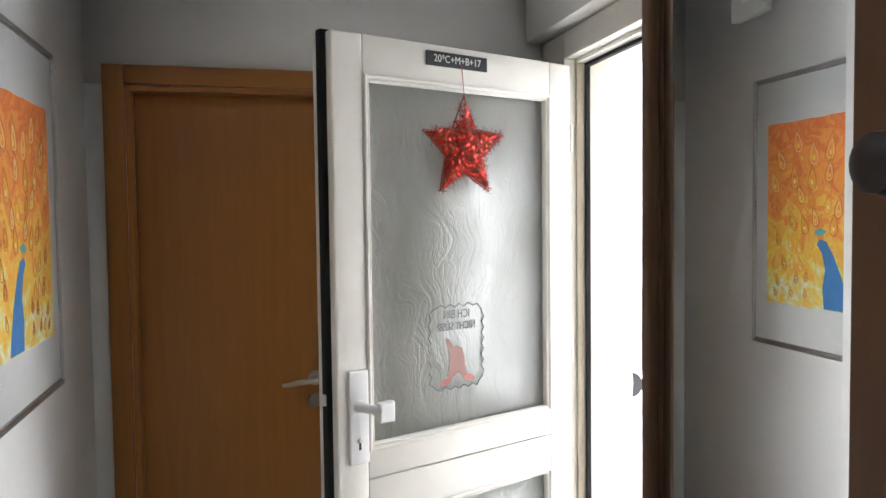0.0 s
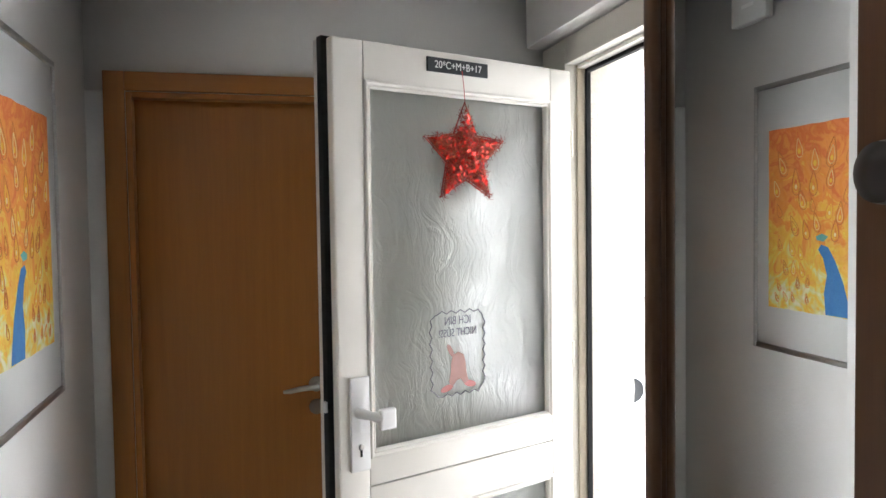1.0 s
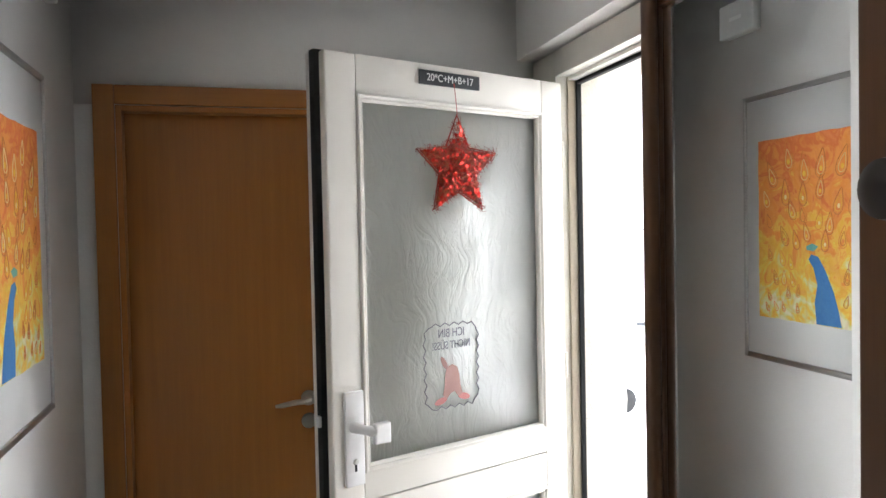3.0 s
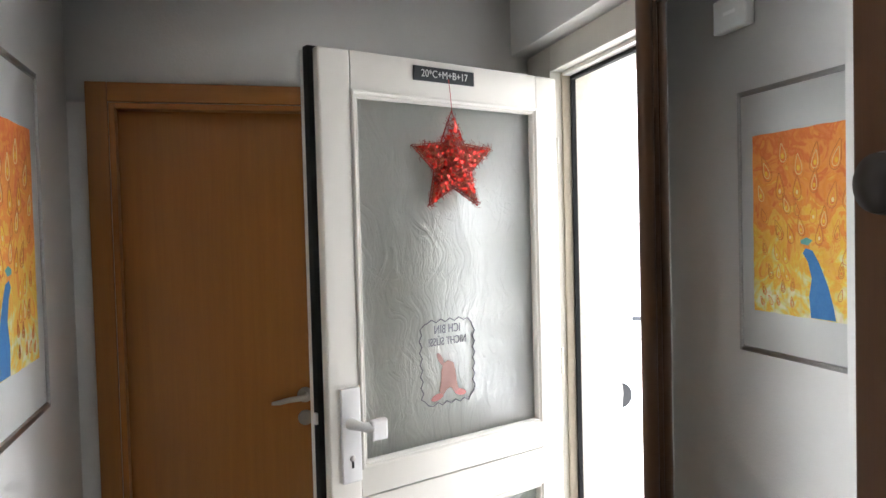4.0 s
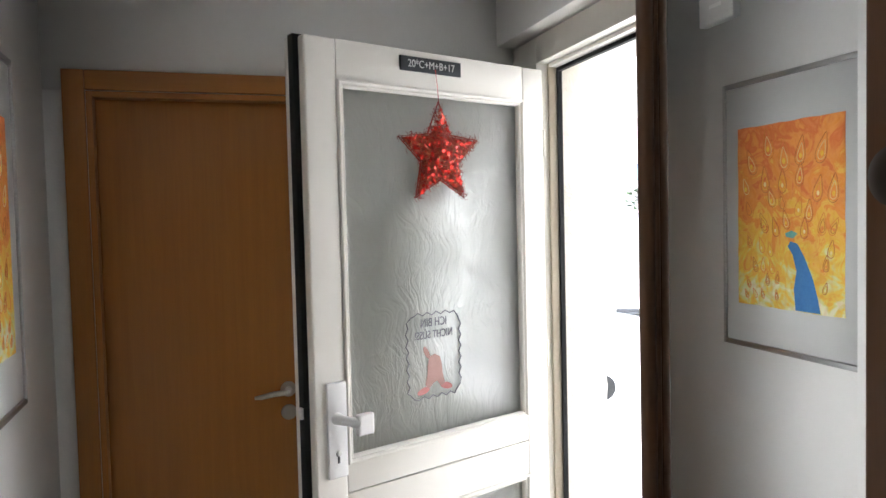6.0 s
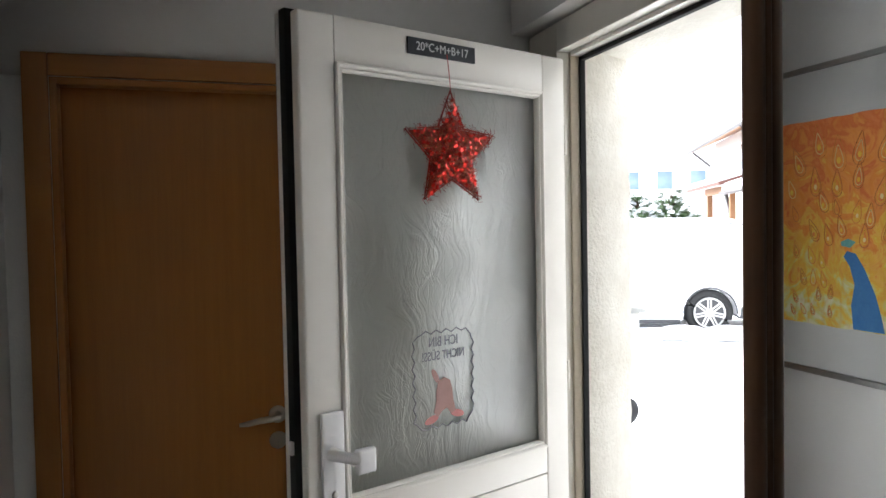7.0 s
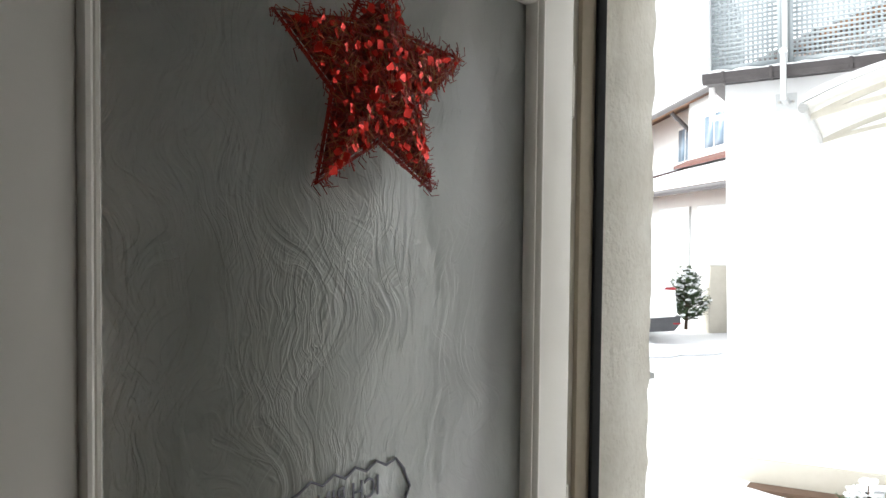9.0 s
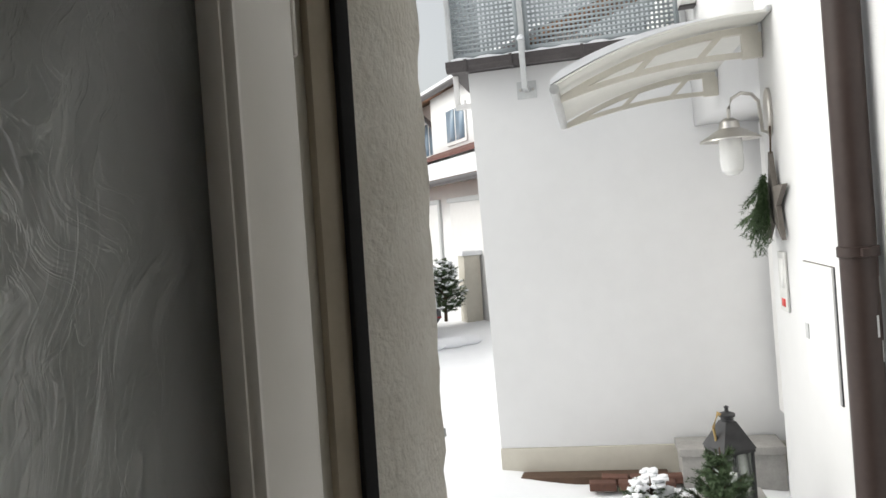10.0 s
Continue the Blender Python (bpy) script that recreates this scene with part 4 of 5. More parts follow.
roof = arc(-0.045, 2.195, WR - 0.003, 2.395, 0.060)
part("canopy_sheet", prism(roof + [(x, z - 0.010) for x, z in reversed(roof)], C0, C1), M_ACRYL, cn, "frosted acrylic sheet")
for y in (C0 + 0.19, C1 - 0.13):
    up = arc(-0.020, 2.170, WR - 0.002, 2.375, 0.060)
    lo = arc(-0.020, 2.165, WR - 0.002, 2.262, 0.040)
    bk = part("bracket", prism(up + [(x, z - 0.030) for x, z in reversed(up)], y, y + 0.030), M_BRACKET, cn, "cream curved bracket")
    part("lower_arm", prism(lo + [(x, z - 0.024) for x, z in reversed(lo)], y + 0.001, y + 0.029), M_BRACKET, bk)
    part("mount", box(WR - 0.085, WR - 0.002, y - 0.003, y + 0.033, 2.236, 2.372, 0.004), M_BRACKET, bk)
    for f0, f1 in ((0.36, 0.46), (0.68, 0.80)):
        xa, xb = -0.02 + f0 * 0.89, -0.02 + f1 * 0.89
        za, zb = lo[round(f0 * 14)][1] - 0.012, up[round(f1 * 14)][1] - 0.012
        part("strut", prism([(xa, za), (xa + 0.035, za), (xb + 0.035, zb), (xb, zb)], y + 0.002, y + 0.028), M_BRACKET, bk)
    part("wall_bolt", box(WR - 0.014, WR - 0.001, y - 0.012, y + 0.042, 2.345, 2.385, 0.003), M_GALV, bk)
part("front_bar", tube([(-0.04, C0 - 0.01, 2.172), (-0.04, C1 + 0.01, 2.172)], 0.022, 14), M_ALU, cn, "aluminium front bar")
part("wall_rail", box(WR - 0.02, WR - 0.001, C0 - 0.01, C1 + 0.01, 2.386, 2.410, 0.003), M_GALV, cn)
sn = []
for k in range(15):
    f = k / 14 * 0.72
    sn.append((-0.055 + f * 0.93, 2.196 + f * 0.20 + 0.060 * 4 * f * (1 - f)))
part("snow_cover", prism([(x, z + 0.034 * (1 - (k / 14) ** 2) * (0.5 if k == 0 else 1) + 0.003) for k, (x, z) in enumerate(sn)] + [(x, z + 0.0005) for x, z in reversed(sn)], C0 + 0.002, C1), M_SNOW, cn, "layer of snow")

# wall lamp
wl = thing("wall_lamp", "steel wall lamp with a domed shade and opal glass", "lamp", NB @ pose(WR, 3.45, -0.123))
part("back_plate", lathe([(0.05, 0), (0.05, 0.012), (0.044, 0.018)], 24, pose(0, 0, 2.11, 0, -90) @ Matrix.Diagonal((2.1, 1, 1, 1))), M_STEEL, wl)
part("arm", tube([(-0.012, 0, 2.02), (-0.035, 0, 2.03), (-0.04, 0, 2.10), (-0.045, 0, 2.16), (-0.07, 0, 2.195), (-0.115, 0, 2.205), (-0.155, 0, 2.185), (-0.17, 0, 2.14), (-0.172, 0, 2.09)], 0.008, 10), M_STEEL, wl)
part("shade", lathe([(0.020, 2.10), (0.040, 2.085), (0.046, 2.055), (0.075, 2.040), (0.128, 2.008), (0.130, 2.002), (0.120, 2.004), (0.05, 2.03)], 32, pose(-0.172, 0, 0)), M_STEEL, wl, "domed satin steel shade")
part("opal_glass", lathe([(0.048, 2.01), (0.050, 1.98), (0.050, 1.90), (0.044, 1.868), (0.025, 1.850), (0.003, 1.846)], 24, pose(-0.172, 0, 0)), M_OPAL, wl, "white opal glass cylinder")

# wooden star with fir twigs
ws = thing("wooden_star", "grey weathered wooden star with fir twigs hanging on the wall", "ornament", NB @ pose(WR - 0.02, 3.40, 1.600))
part("star_board", prism([((0.21 if i % 2 == 0 else 0.075) * math.sin(i * math.pi / 5), (0.21 if i % 2 == 0 else 0.075) * math.cos(i * math.pi / 5)) for i in range(10)], -0.012, 0.008, "x"), M_GREYWOOD, ws)
part("cord", tube([(-0.002, 0, 0.20), (0.004, 0, 0.32)], 0.004, 6), M_TWIG, ws)


def fir_sprig(bm, start, way, length, needle, rnd, gap=0.006):
    """Needles all round a twig."""
    way = Vector(way).normalized()
    side = way.orthogonal().normalized()
    n = int(length / gap)
    for k in range(n):
        p = Vector(start) + way * (k * gap)
        for j in range(3):
            d = (Matrix.Rotation(rnd.uniform(0, 6.28), 3, way) @ side * 0.85 + way * 0.6).normalized()
            q = p + d * needle * rnd.uniform(0.7, 1.1)
            w = d.cross(way).normalized() * needle * 0.10
            a, b, c = bm.verts.new(p - w), bm.verts.new(p + w), bm.verts.new(q)
            bm.faces.new((a, b, c))
    return bm


rf = random.Random(4)
bm = bmesh.new()
for k in range(64):
    fir_sprig(bm, (-0.03, rf.uniform(-0.03, 0.05), rf.uniform(-0.05, 0.12)), (rf.uniform(-0.6, -0.05), rf.uniform(-0.5, 0.6), rf.uniform(-1.8, -0.3)), rf.uniform(0.10, 0.24), 0.026, rf)
part("fir_spray", bm, M_NEEDLE, ws, "dark green fir twigs")["kind"] = "stuff"

# bell panel, meter flap, downpipe
bp_ = thing("bell_panel", "narrow pale bell panel with a red sticker", "bell panel", NB @ pose(WR, 3.40, 1.245))
part("plate", box(-0.012, -0.001, -0.06, 0.06, -0.13, 0.13, 0.004), M_PLASTIC, bp_)
part("name_bars", box(-0.0135, -0.0122, -0.03, 0.03, -0.03, 0.10), M_MAT, bp_)
part("sticker", box(-0.0135, -0.0122, -0.03, 0.03, -0.11, -0.075), M_RED, bp_, "small red sticker")
mf = thing("meter_flap", "white flush meter flap with a grey catch", "flap", NB @ pose(WR, 2.915, 1.113))
part("flap_door", box(-0.012, -0.001, -0.18, 0.18, -0.24, 0.24, 0.002), M_RENDER, mf)
part("shadow_gap", box(-0.004, -0.001, -0.186, -0.1805, -0.244, 0.244), M_DARKPLASTIC, mf)
part("shadow_gap", box(-0.004, -0.001, -0.18, 0.18, -0.246, -0.2405), M_GREYWOOD, mf)
part("shadow_gap", box(-0.004, -0.001, -0.18, 0.18, 0.2405, 0.244), M_GREYWOOD, mf)
part("catch", box(-0.016, -0.0122, 0.13, 0.17, -0.06, 0.0, 0.002), M_GALV, mf, "grey catch")
dp = thing("downpipe", "dark brown metal downpipe with worn paint", "downpipe", NB @ pose(WR - 0.062, 2.31, 0))
part("pipe", lathe([(0.050, -0.36), (0.050, 2.80)], 24), M_PIPE, dp)
for z in (0.6, 1.44, 2.6):
    cl = part("clamp", lathe([(0.052, z - 0.016), (0.056, z - 0.014), (0.056, z + 0.014), (0.052, z + 0.016)], 24), M_PIPE, dp, "brown pipe clamp")
    part("clamp_bolt", box(-0.012, 0.012, -0.075, -0.052, z - 0.012, z + 0.012, 0.003), M_PIPE, cl)
rc = random.Random(9)
for k in range(7):
    z, a = rc.uniform(1.1, 1.6), rc.uniform(200, 300)
    part("bare_patch", box(-0.004, 0.004, 0.0496, 0.0508, z - rc.uniform(0.01, 0.04), z + rc.uniform(0.01, 0.04), 0.0004), M_GALV, dp, "", pose(0, 0, 0, 0, 0, a))

# lantern on the step
ln = thing("lantern", "black metal lantern with glass sides", "lantern", NB @ pose(0.69, 4.03, 0.020, 0, 0, 25) @ Matrix.Diagonal((0.74, 0.74, 1.04, 1)))
part("base", box(-0.12, 0.12, -0.12, 0.12, 0, 0.02, 0.004), M_BLACKMETAL, ln)
for x in (-0.108, 0.108):
    for y in (-0.108, 0.108):
        part("post", box(x - 0.010, x + 0.010, y - 0.010, y + 0.010, 0.021, 0.27, 0.002), M_BLACKMETAL, ln)
for a in range(4):
    g = part("glass_side", box(-0.098, 0.098, -0.109, -0.106, 0.021, 0.27), M_GLASS, ln, "", pose(0, 0, 0, 0, 0, 90 * a))
    g.visible_shadow = False
part("rim", box(-0.125, 0.125, -0.125, 0.125, 0.271, 0.29, 0.004), M_BLACKMETAL, ln)
bm = bmesh.new()
bmesh.ops.create_cone(bm, cap_ends=True, segments=4, radius1=0.185, radius2=0.06, depth=0.13, matrix=pose(0, 0, 0.356, 0, 0, 45))
part("roof", bm, M_BLACKMETAL, ln, "black pyramid roof")
part("chimney", lathe([(0.045, 0.421), (0.045, 0.44), (0.058, 0.446), (0.058, 0.458), (0.015, 0.470), (0.012, 0.485), (0.020, 0.492), (0.004, 0.500)], 16), M_BLACKMETAL, ln)
part("carry_handle", tube([(-0.10, 0, 0.33), (-0.115, 0, 0.40), (-0.07, 0, 0.47), (-0.05, 0, 0.455)], 0.010, 8), M_WICKBRASS, ln, "brown wooden carrying handle")
part("candle", lathe([(0.04, 0.021), (0.04, 0.15), (0.01, 0.152)], 20), M_OPAL, ln, "white candle")


# conifer in a pot before the wall
def conifer(name, label, m, height, spread, seed, snowy, material=M_NEEDLE, pot=True):
    t = thing(name, label, "shrub", m)
    r = random.Random(seed)
    part("trunk", tube([(0, 0, 0), (0.01, 0, height * 0.5), (0, 0, height * 0.92)], [spread * 0.06, spread * 0.04, spread * 0.01], 8), M_TWIG, t)
    needles, snow, wood = bmesh.new(), bmesh.new(), bmesh.new()
    for k in range(80):
        f = 0.12 + 0.86 * (k + r.random()) / 80
        a = r.uniform(0, 6.28)
        l = spread * (1.05 - f * 0.8) * r.uniform(0.7, 1.1)
        way = Vector((math.cos(a), math.sin(a), 0.45 + 0.5 * f))
        p = Vector((0, 0, height * f * 0.85))
        add_tube(wood, [p, p + way.normalized() * l], [spread * 0.015, spread * 0.006], 4)
        fir_sprig(needles, p + way.normalized() * l * 0.2, way, l * 0.9, spread * 0.085, r, spread * 0.018)
        for j in range(6):
            b = a + r.uniform(-0.9, 0.9)
            q = p + way.normalized() * l * r.uniform(0.3, 0.8)
            w2 = Vector((math.cos(b), math.sin(b), r.uniform(0.1, 0.7)))
            fir_sprig(needles, q, w2, l * 0.5, spread * 0.08, r, spread * 0.018)
            for g in range(3 if r.random() < snowy(a) else 0):
                e = q + w2.normalized() * l * r.uniform(0.05, 0.5)
                bmesh.ops.create_icosphere(snow, subdivisions=1, radius=spread * r.uniform(0.03, 0.065), matrix=Matrix.Translation(e + Vector((0, 0, spread * 0.035))) @ Matrix.Diagonal((1.5, 1.3, 0.7, 1)))
    part("boughs", wood, M_TWIG, t)
    part("needles", needles, material, t, "dark green needles")
    if len(snow.verts):
        for v in snow.verts:
            v.co += Vector((r.uniform(-1, 1), r.uniform(-1, 1), r.uniform(-1, 1))) * spread * 0.012
        part("snow_clumps", snow, M_SNOW, t, "clumps of fresh snow")
    if pot:
        part("pot", lathe([(spread * 0.30, -0.62), (spread * 0.42, -0.02), (spread * 0.45, -0.02), (spread * 0.45, 0.0), (spread * 0.38, 0.0), (0.01, -0.02)], 24), M_STONE, t, "grey stone pot")
    return t


conifer("potted_conifer", "small green conifer in a grey stone pot", NB @ pose(0.490, 3.00, 0.10), 0.60, 0.26, 5, lambda a: 0.0)
conifer("potted_conifer", "snow-laden low conifer in a grey stone pot", NB @ pose(0.215, 3.00, 0.10), 0.48, 0.25, 6, lambda a: 0.75)

# brick edging and earth at the foot of the wall
bed = thing("planting_bed", "bare brown earth strip at the foot of the wall", "bed", NB, kind="structure")
part("earth", box(WL + 0.02, 0.49, WD - 0.16, WD - 0.013, -0.5, -0.352, 0.01), M_SOIL, bed)
bri = bmesh.new()
add_box(bri, -0.095, 0.095, -0.045, 0.045, -0.03, 0.03, 0.006, 1)
bme = bpy.data.meshes.new("paver")
bri.to_mesh(bme)
bri.free()
bme.materials.append(M_BRICK)
rb = random.Random(2)
for k in range(3):
    for j in range(2):
        ob = new("paver", bme)
        ob.parent = bed
        ob.matrix_basis = pose(0.10 + 0.205 * k - 0.09 * (j % 2), WD - 0.22 - 0.10 * j, -0.352 - 0.006 * j, rb.uniform(-2, 2), rb.uniform(-2, 2), rb.uniform(-3, 3))

# ---- letterbox on the house front ----
lb = thing("letterbox", "white wall letterbox with a grey lid and dark newspaper roll", "letterbox", pose(1.361, 2.70, 0))
part("body", box(0.0, 0.13, -0.17, 0.17, 0.99, 1.285, 0.008), M_WHITE_METAL, lb)
part("lid", prism([(-0.0, 1.286), (0.0, 1.325), (0.148, 1.300), (0.150, 1.286)], -0.18, 0.18), M_GALV, lb, "sloping grey lid")
part("newspaper_roll", tube([(0.075, -0.165, 0.935), (0.075, 0.165, 0.935)], 0.050, 16), M_DARKPLASTIC, lb, "dark grey newspaper tube")

# ---- parked car ----
CX, CY = 2.20, 10.55     # rear wheel in the street's frame
car = thing("parked_car", "white estate car covered in snow, parked across the street", "car", ST @ pose(CX, CY, -0.085))


arch = [(-2.72 + 0.372 * math.cos(a), 0.345 + 0.372 * math.sin(a)) for a in [math.pi - k * math.pi / 12 for k in range(13)] if 0.345 + 0.372 * math.sin(a) > 0.2]
arch2 = [(0.0 + 0.372 * math.cos(a), 0.345 + 0.372 * math.sin(a)) for a in [math.pi - k * math.pi / 12 for k in range(13)]]
out = [(-3.55, 0.25)] + [(-3.11, 0.25)] + arch + [(-2.33, 0.25), (-0.39, 0.25)] + arch2 + [(0.39, 0.30), (0.93, 0.36), (0.97, 0.56), (0.94, 0.86), (0.82, 1.04), (-0.2, 1.06), (-2.2, 1.03), (-3.30, 0.96), (-3.62, 0.78), (-3.68, 0.45)]
bm = prism(out, 0.0, 1.78)
bmesh.ops.bevel(bm, geom=[e for e in bm.edges if abs(e.verts[0].co.y - e.verts[1].co.y) < 1e-5 and min(e.verts[0].co.z, e.verts[1].co.z) > 0.5], offset=0.05, segments=3, affect="EDGES")
part("body", bm, M_CARPAINT, car)
cab = prism([(0.88, 1.03), (0.80, 1.20), (0.52, 1.58), (0.2, 1.66), (-1.0, 1.68), (-1.55, 1.60), (-2.25, 1.03)], 0.12, 1.66)
bmesh.ops.bevel(cab, geom=[e for e in cab.edges if abs(e.verts[0].co.y - e.verts[1].co.y) < 1e-5], offset=0.06, segments=3, affect="EDGES")
part("cabin", cab, M_CARPAINT, car)
for pts in ([(-0.25, 1.10), (-0.25, 1.52), (-0.95, 1.54), (-1.15, 1.10)], [(-0.17, 1.10), (-0.17, 1.52), (0.42, 1.50), (0.60, 1.10)]):
    w = prism([(x, z) for x, z in pts], 0.105, 0.1195)
    part("side_window", w, M_SNOW, car, "side window covered in snow")
part("roof_snow", prism([(0.55, 1.61), (0.50, 1.68), (0.2, 1.73), (-1.0, 1.745), (-1.6, 1.68), (-1.55, 1.62), (-1.0, 1.69), (0.2, 1.67)], 0.16, 1.62), M_SNOW, car, "thick snow on the roof")
part("side_snow", prism([(0.84, 1.0), (0.80, 1.22), (0.52, 1.60), (-1.5, 1.62), (-2.25, 1.05)], 0.085, 0.104), M_SNOW, car, "snow stuck to the windows")
bmp = prism([(0.40, 0.27), (0.92, 0.30), (1.0, 0.40), (1.0, 0.50), (0.60, 0.47), (0.42, 0.44)], -0.015, 1.795)
part("rear_bumper", bmp, M_DARKPLASTIC, car, "dark grey plastic bumper")
part("sill_trim", box(-2.30, -0.42, -0.012, 0.05, 0.20, 0.26, 0.01), M_DARKPLASTIC, car)
part("tail_light", prism([(0.76, 0.868), (0.90, 0.858), (0.945, 0.88), (0.90, 0.905), (0.80, 0.898)], -0.012, 0.25), M_TAIL, car, "red tail light")
part("reflector", box(0.90, 1.005, -0.018, 0.1, 0.39, 0.412, 0.004), M_TAIL, car)
part("tow_bar", tube([(0.98, 0.9, 0.33), (1.12, 0.9, 0.34), (1.17, 0.9, 0.40), (1.18, 0.9, 0.47)], 0.022, 8), M_BLACKMETAL, car, "black tow bar")
for pts in (arch2, arch):
    bm = bmesh.new()
    add_tube(bm, [(x, -0.004, z) for x, z in pts], 0.012, 8)
    part("arch_trim", bm, M_DARKPLASTIC, car, "dark wheel arch edge")
for x in (0.0, -2.72):
    for y in (0.06, 1.54):
        w = part("wheel", tube([(x + 0.265 * math.cos(k * math.pi / 18), y + 0.10, 0.345 + 0.265 * math.sin(k * math.pi / 18)) for k in range(36)], 0.078, 10, True), M_TYRE, car, "black tyre")
        part("rim", lathe([(0.225, 0.0), (0.225, 0.02), (0.205, 0.03), (0.200, 0.09), (0.02, 0.10)], 36, pose(x, y + 0.02, 0.345, -90)), M_DARKPLASTIC, w)
        for k in range(7):
            sp = bmesh.new()
            for s in (-0.020, 0.020):
                add_box(sp, -0.011 + s, 0.011 + s, -0.014, 0.014, 0.045, 0.215, 0.004, 1)
            part("spoke", sp, M_ALU, w, "", pose(x, y + 0.012, 0.345, 0, k * 360 / 7, 0))
        part("rim_ring", tube([(x + 0.213 * math.cos(k * math.pi / 18), y + 0.014, 0.345 + 0.213 * math.sin(k * math.pi / 18)) for k in range(36)], 0.014, 8, True), M_ALU, w)
        part("hub", lathe([(0.06, 0), (0.055, 0.016), (0.01, 0.02)], 18, pose(x, y + 0.016, 0.345, 90)), M_ALU, w)
sb = bmesh.new()
rk = random.Random(7)
for k in range(70):
    bmesh.ops.create_icosphere(sb, subdivisions=2, radius=rk.uniform(0.08, 0.2), matrix=Matrix.Translation((rk.uniform(-3.6, 1.3), rk.uniform(-0.32, 0.0), rk.uniform(0.03, 0.10))) @ Matrix.Diagonal((1.9, 1.0, 0.55, 1)))
bank = part("snow_bank", sb, M_SNOW, None, "", ST @ pose(CX, CY, -0.085))
tagged(bank, "ridge of loose snow beside the parked car", "snow", kind="stuff")

# ---- garage and houses across the street ----
GX = 4.45
ga = thing("garage", "white garage with a snow-covered lean-to roof", "garage", ST)
part("wall", box(GX, GX + 2.2, 8.2, 18.2, -0.3, 2.38), M_RENDER, ga)
roofp = [(GX - 0.45, 2.25), (GX - 0.45, 2.32), (GX + 2.3, 3.18), (GX + 2.3, 3.10)]
part("roof", prism(roofp, 8.0, 18.6), M_ROOFWOOD, ga, "brown boarded roof edge")
part("roof_snow", prism([(GX - 0.47, 2.325), (GX - 0.47, 2.50), (GX + 2.3, 3.36), (GX + 2.3, 3.19)], 7.98, 18.62), M_SNOW, ga, "thick snow on the roof")
part("gutter", tube([(GX - 0.50, 8.0, 2.26), (GX - 0.50, 18.6, 2.26)], 0.05, 10), M_GUTTER, ga, "dark gutter")
for y0, y1 in ((10.9, 13.35), (14.0, 15.65)):
    gd = part("garage_door", box(GX - 0.03, GX - 0.002, y0, y1, -0.2, 1.93, 0.006), M_WHITE_METAL, ga, "white garage door")
    part("door_surround", box(GX - 0.05, GX - 0.001, y0 - 0.10, y0 - 0.002, -0.2, 2.02, 0.005), M_GALV, gd)
    part("door_surround", box(GX - 0.05, GX - 0.001, y0 - 0.002, y1 + 0.1, 1.935, 2.02, 0.005), M_GALV, gd)
po = thing("timber_porch", "brown timber porch beside the garage", "porch", ST @ pose(GX - 0.2, 18.4, 0))
for x, y in ((0, 0.3), (0, 3.2), (1.0, 3.2)):
    part("post", box(x - 0.07, x + 0.07, y - 0.07, y + 0.07, -0.3, 2.3, 0.01), M_ROOFWOOD, po)
part("beam", box(-0.1, 0.1, 0.1, 3.4, 2.3, 2.5, 0.01), M_ROOFWOOD, po)
part("brace", tube([(0, 0.3, 1.5), (0, 1.1, 2.3)], 0.06, 6), M_GUTTER, po)
part("roof", prism([(-0.4, 2.45), (-0.4, 2.54), (2.0, 3.2), (2.0, 3.1)], -0.1, 8.0), M_ROOFTILE, po)
part("roof_snow", prism([(-0.42, 2.545), (-0.42, 2.68), (2.0, 3.34), (2.0, 3.21)], -0.1, 8.0), M_SNOW, po, "snow on the porch roof")

HX = 6.6
ho = thing("street_house", "white house with a snowy roof and brown eaves", "house", ST)
part("wall", box(HX, HX + 9, 13.0, 33.0, -0.3, 4.9), M_RENDER, ho)
part("eave_boarding", prism([(HX - 0.85, 4.63), (HX - 0.85, 4.72), (HX + 5, 7.3), (HX + 5, 7.1)], 12.0, 34.2), M_ROOFWOOD, ho, "brown boarded eaves")
part("roof_snow", prism([(HX - 0.88, 4.725), (HX - 0.88, 4.85), (HX + 5, 7.5), (HX + 5, 7.31)], 11.98, 34.22), M_SNOW, ho, "snow on the roof")
part("gutter", tube([(HX - 0.92, 12.0, 4.67), (HX - 0.92, 34.2, 4.67)], 0.07, 10), M_GUTTER, ho, "dark gutter")
part("downpipe", tube([(HX - 0.92, 24.2, 4.63), (HX - 0.75, 24.2, 4.45), (HX - 0.12, 24.2, 4.05), (HX - 0.10, 24.2, 3.9), (HX - 0.10, 24.2, 0.0)], 0.055, 10), M_GUTTER, ho, "dark downpipe")
part("eave_brace", tube([(HX - 0.8, 33.8, 4.63), (HX - 0.05, 33.8, 4.0)], 0.05, 6), M_GUTTER, ho)
part("roof_hatch", prism([(HX - 1.12, 3.03), (HX - 1.12, 3.10), (HX - 0.761, 3.26), (HX - 0.761, 3.16)], 13.2, 18.4), M_ROOFTILE, ho, "patch of red tiles free of snow")
part("bay", box(HX - 0.76, HX - 0.001, 13.0, 18.35, 2.6, 4.62), M_RENDER, ho, "projecting white bay")
bw = part("window", box(HX - 0.80, HX - 0.762, 15.9, 17.2, 3.33, 4.20, 0.01), M_WHITE_METAL, ho, "white framed window")
for a, b in ((0.08, 0.61), (0.69, 1.22)):
    part("pane", box(HX - 0.81, HX - 0.8005, 15.9 + a, 15.9 + b, 3.41, 4.12), M_PANE, bw)
part("eave_brace", tube([(HX - 0.8, 19.6, 4.60), (HX - 0.02, 19.6, 3.85)], 0.06, 6), M_GUTTER, ho)
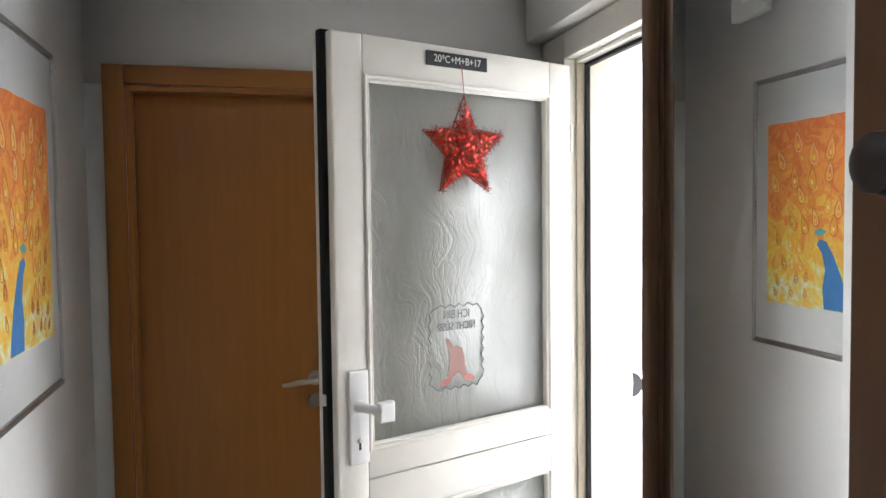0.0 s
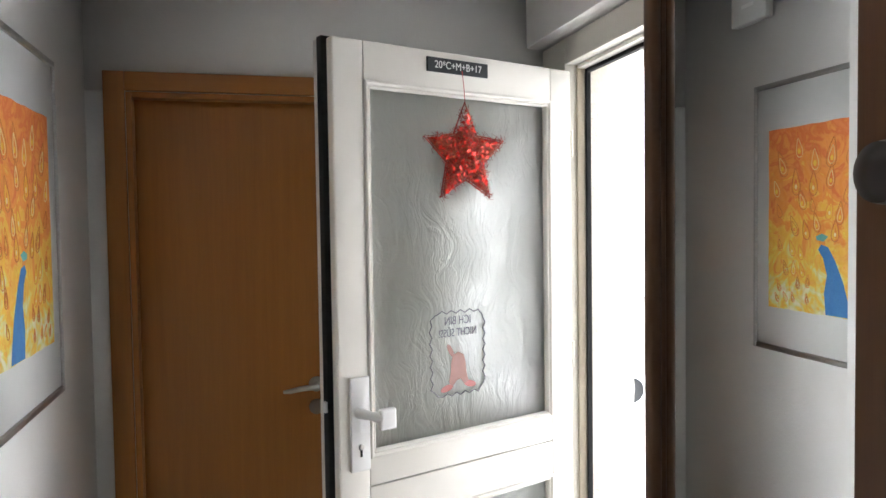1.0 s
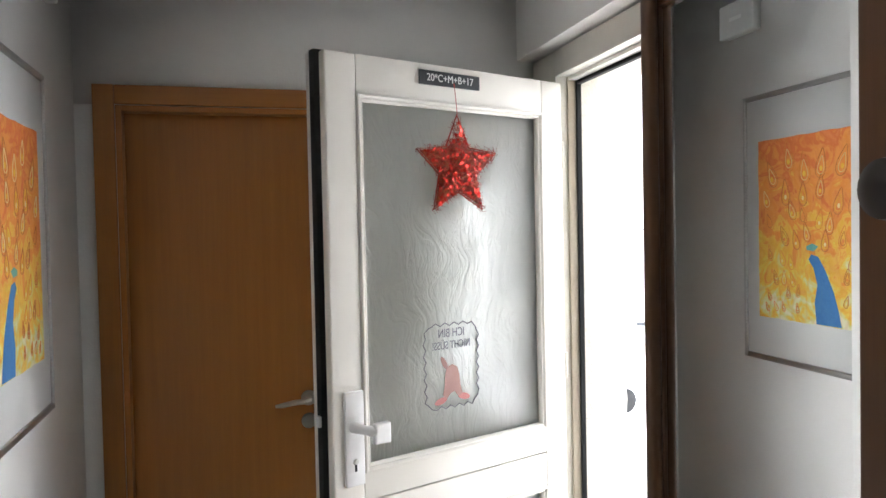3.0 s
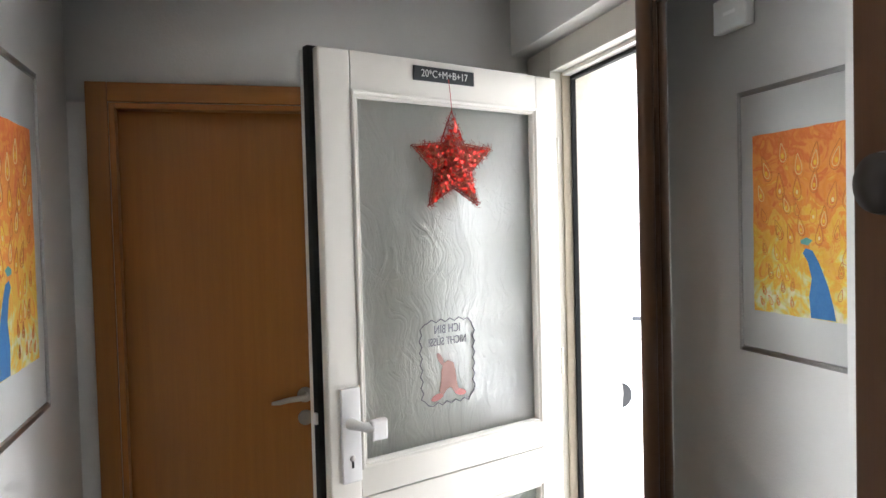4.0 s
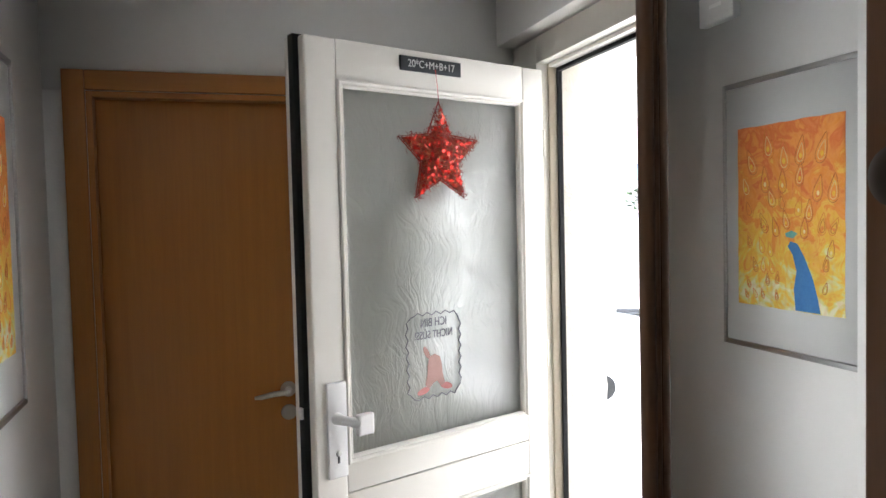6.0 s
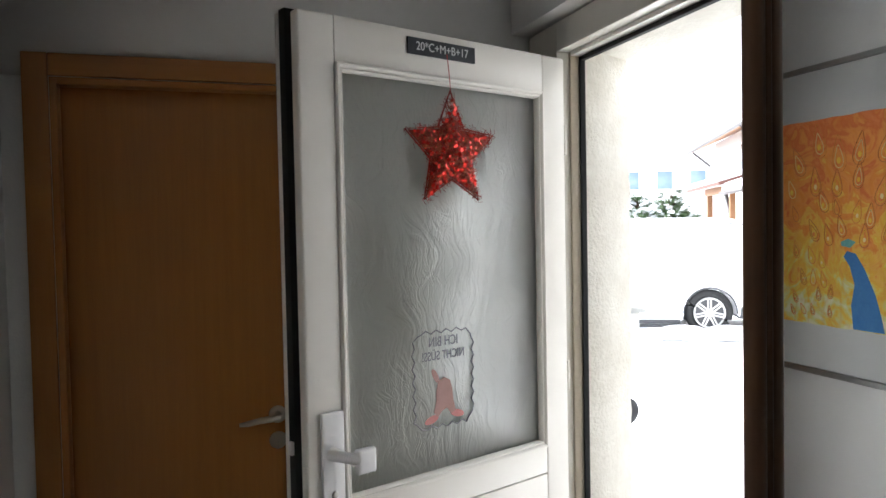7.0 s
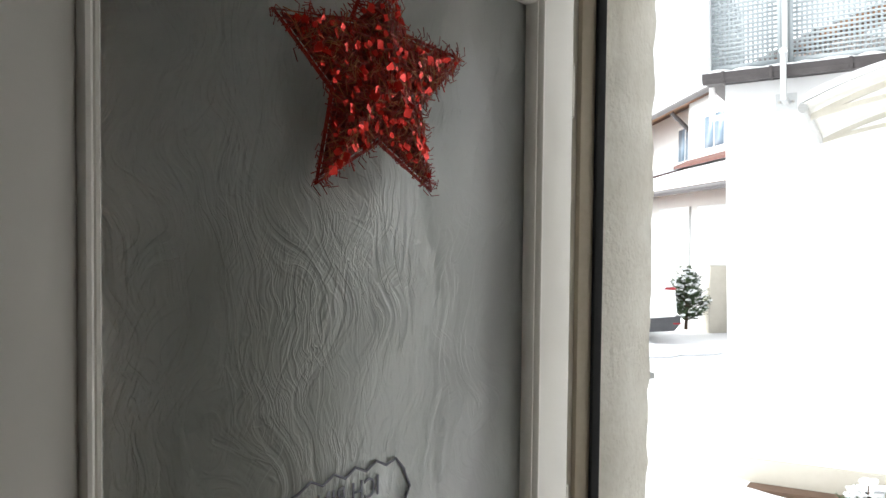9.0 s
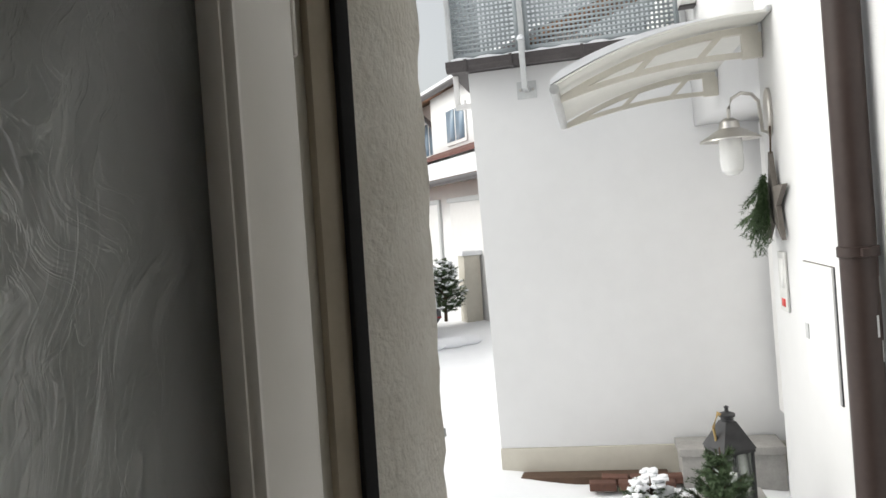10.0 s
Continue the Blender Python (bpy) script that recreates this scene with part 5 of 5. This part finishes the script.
for y0 in (20.2, 27.0):
    w = part("window", box(HX - 0.02, HX + 0.05, y0, y0 + 1.3, 3.4, 4.45, 0.01), M_WHITE_METAL, ho, "white framed window")
    for a, b in ((0.08, 0.61), (0.69, 1.22)):
        part("pane", box(HX - 0.028, HX - 0.0205, y0 + a, y0 + b, 3.48, 4.37), M_PANE, w)
fh = thing("far_house", "pale house far off in the snow", "house", ST @ pose(0.5, 48, 0))
part("wall", box(0, 16, 0, 8, -0.5, 5.9), M_RENDER, fh)
part("roof", prism([(-0.6, 5.8), (-0.6, 5.95), (8, 9.1), (16.6, 5.95), (16.6, 5.8)], -0.6, 8.6), M_SNOW, fh, "snow-covered roof")
for x in (3.3, 5.36, 7.40):
    w = part("window", box(x, x + 1.1, -0.04, 0.02, 3.55, 4.85, 0.01), M_WHITE_METAL, fh)
    part("pane", box(x + 0.09, x + 1.01, -0.052, -0.0405, 3.64, 4.76), M_PANE, w)
gw = thing("garden_pillar", "low beige gate post by the garage", "pillar", ST @ pose(4.25, 12.1, 0))
part("shaft", box(-0.14, 0.14, -0.14, 0.14, -0.3, 1.05, 0.01), M_PLINTH, gw)
part("cap", box(-0.17, 0.17, -0.17, 0.17, 1.051, 1.13, 0.01), M_SNOW, gw, "snow cap")
conifer("snowy_conifer", "dark conifer heavy with snow beside the garage", ST @ pose(3.73, 11.9, 0.05), 1.08, 0.50, 12, lambda a: 0.35, pot=False)
conifer("snowy_conifer", "dark conifer heavy with snow behind the car", ST @ pose(2.86, 19.3, 0.0), 2.65, 1.15, 13, lambda a: 0.3, pot=False)
conifer("snowy_conifer", "dark conifer heavy with snow behind the car", ST @ pose(2.02, 19.4, 0.0), 2.6, 1.1, 14, lambda a: 0.45, pot=False)
sl = thing("street_lamp", "pale street lamp with a flat head", "street lamp", ST @ pose(1.95, 23.4, 0.5))
part("pole", tube([(0, 0, -0.1), (0, 0, 4.6), (0.15, 0, 4.9), (0.45, 0, 5.0)], 0.05, 10), M_GALV, sl)
part("head", box(0.35, 1.05, -0.15, 0.15, 4.95, 5.08, 0.03), M_GALV, sl)
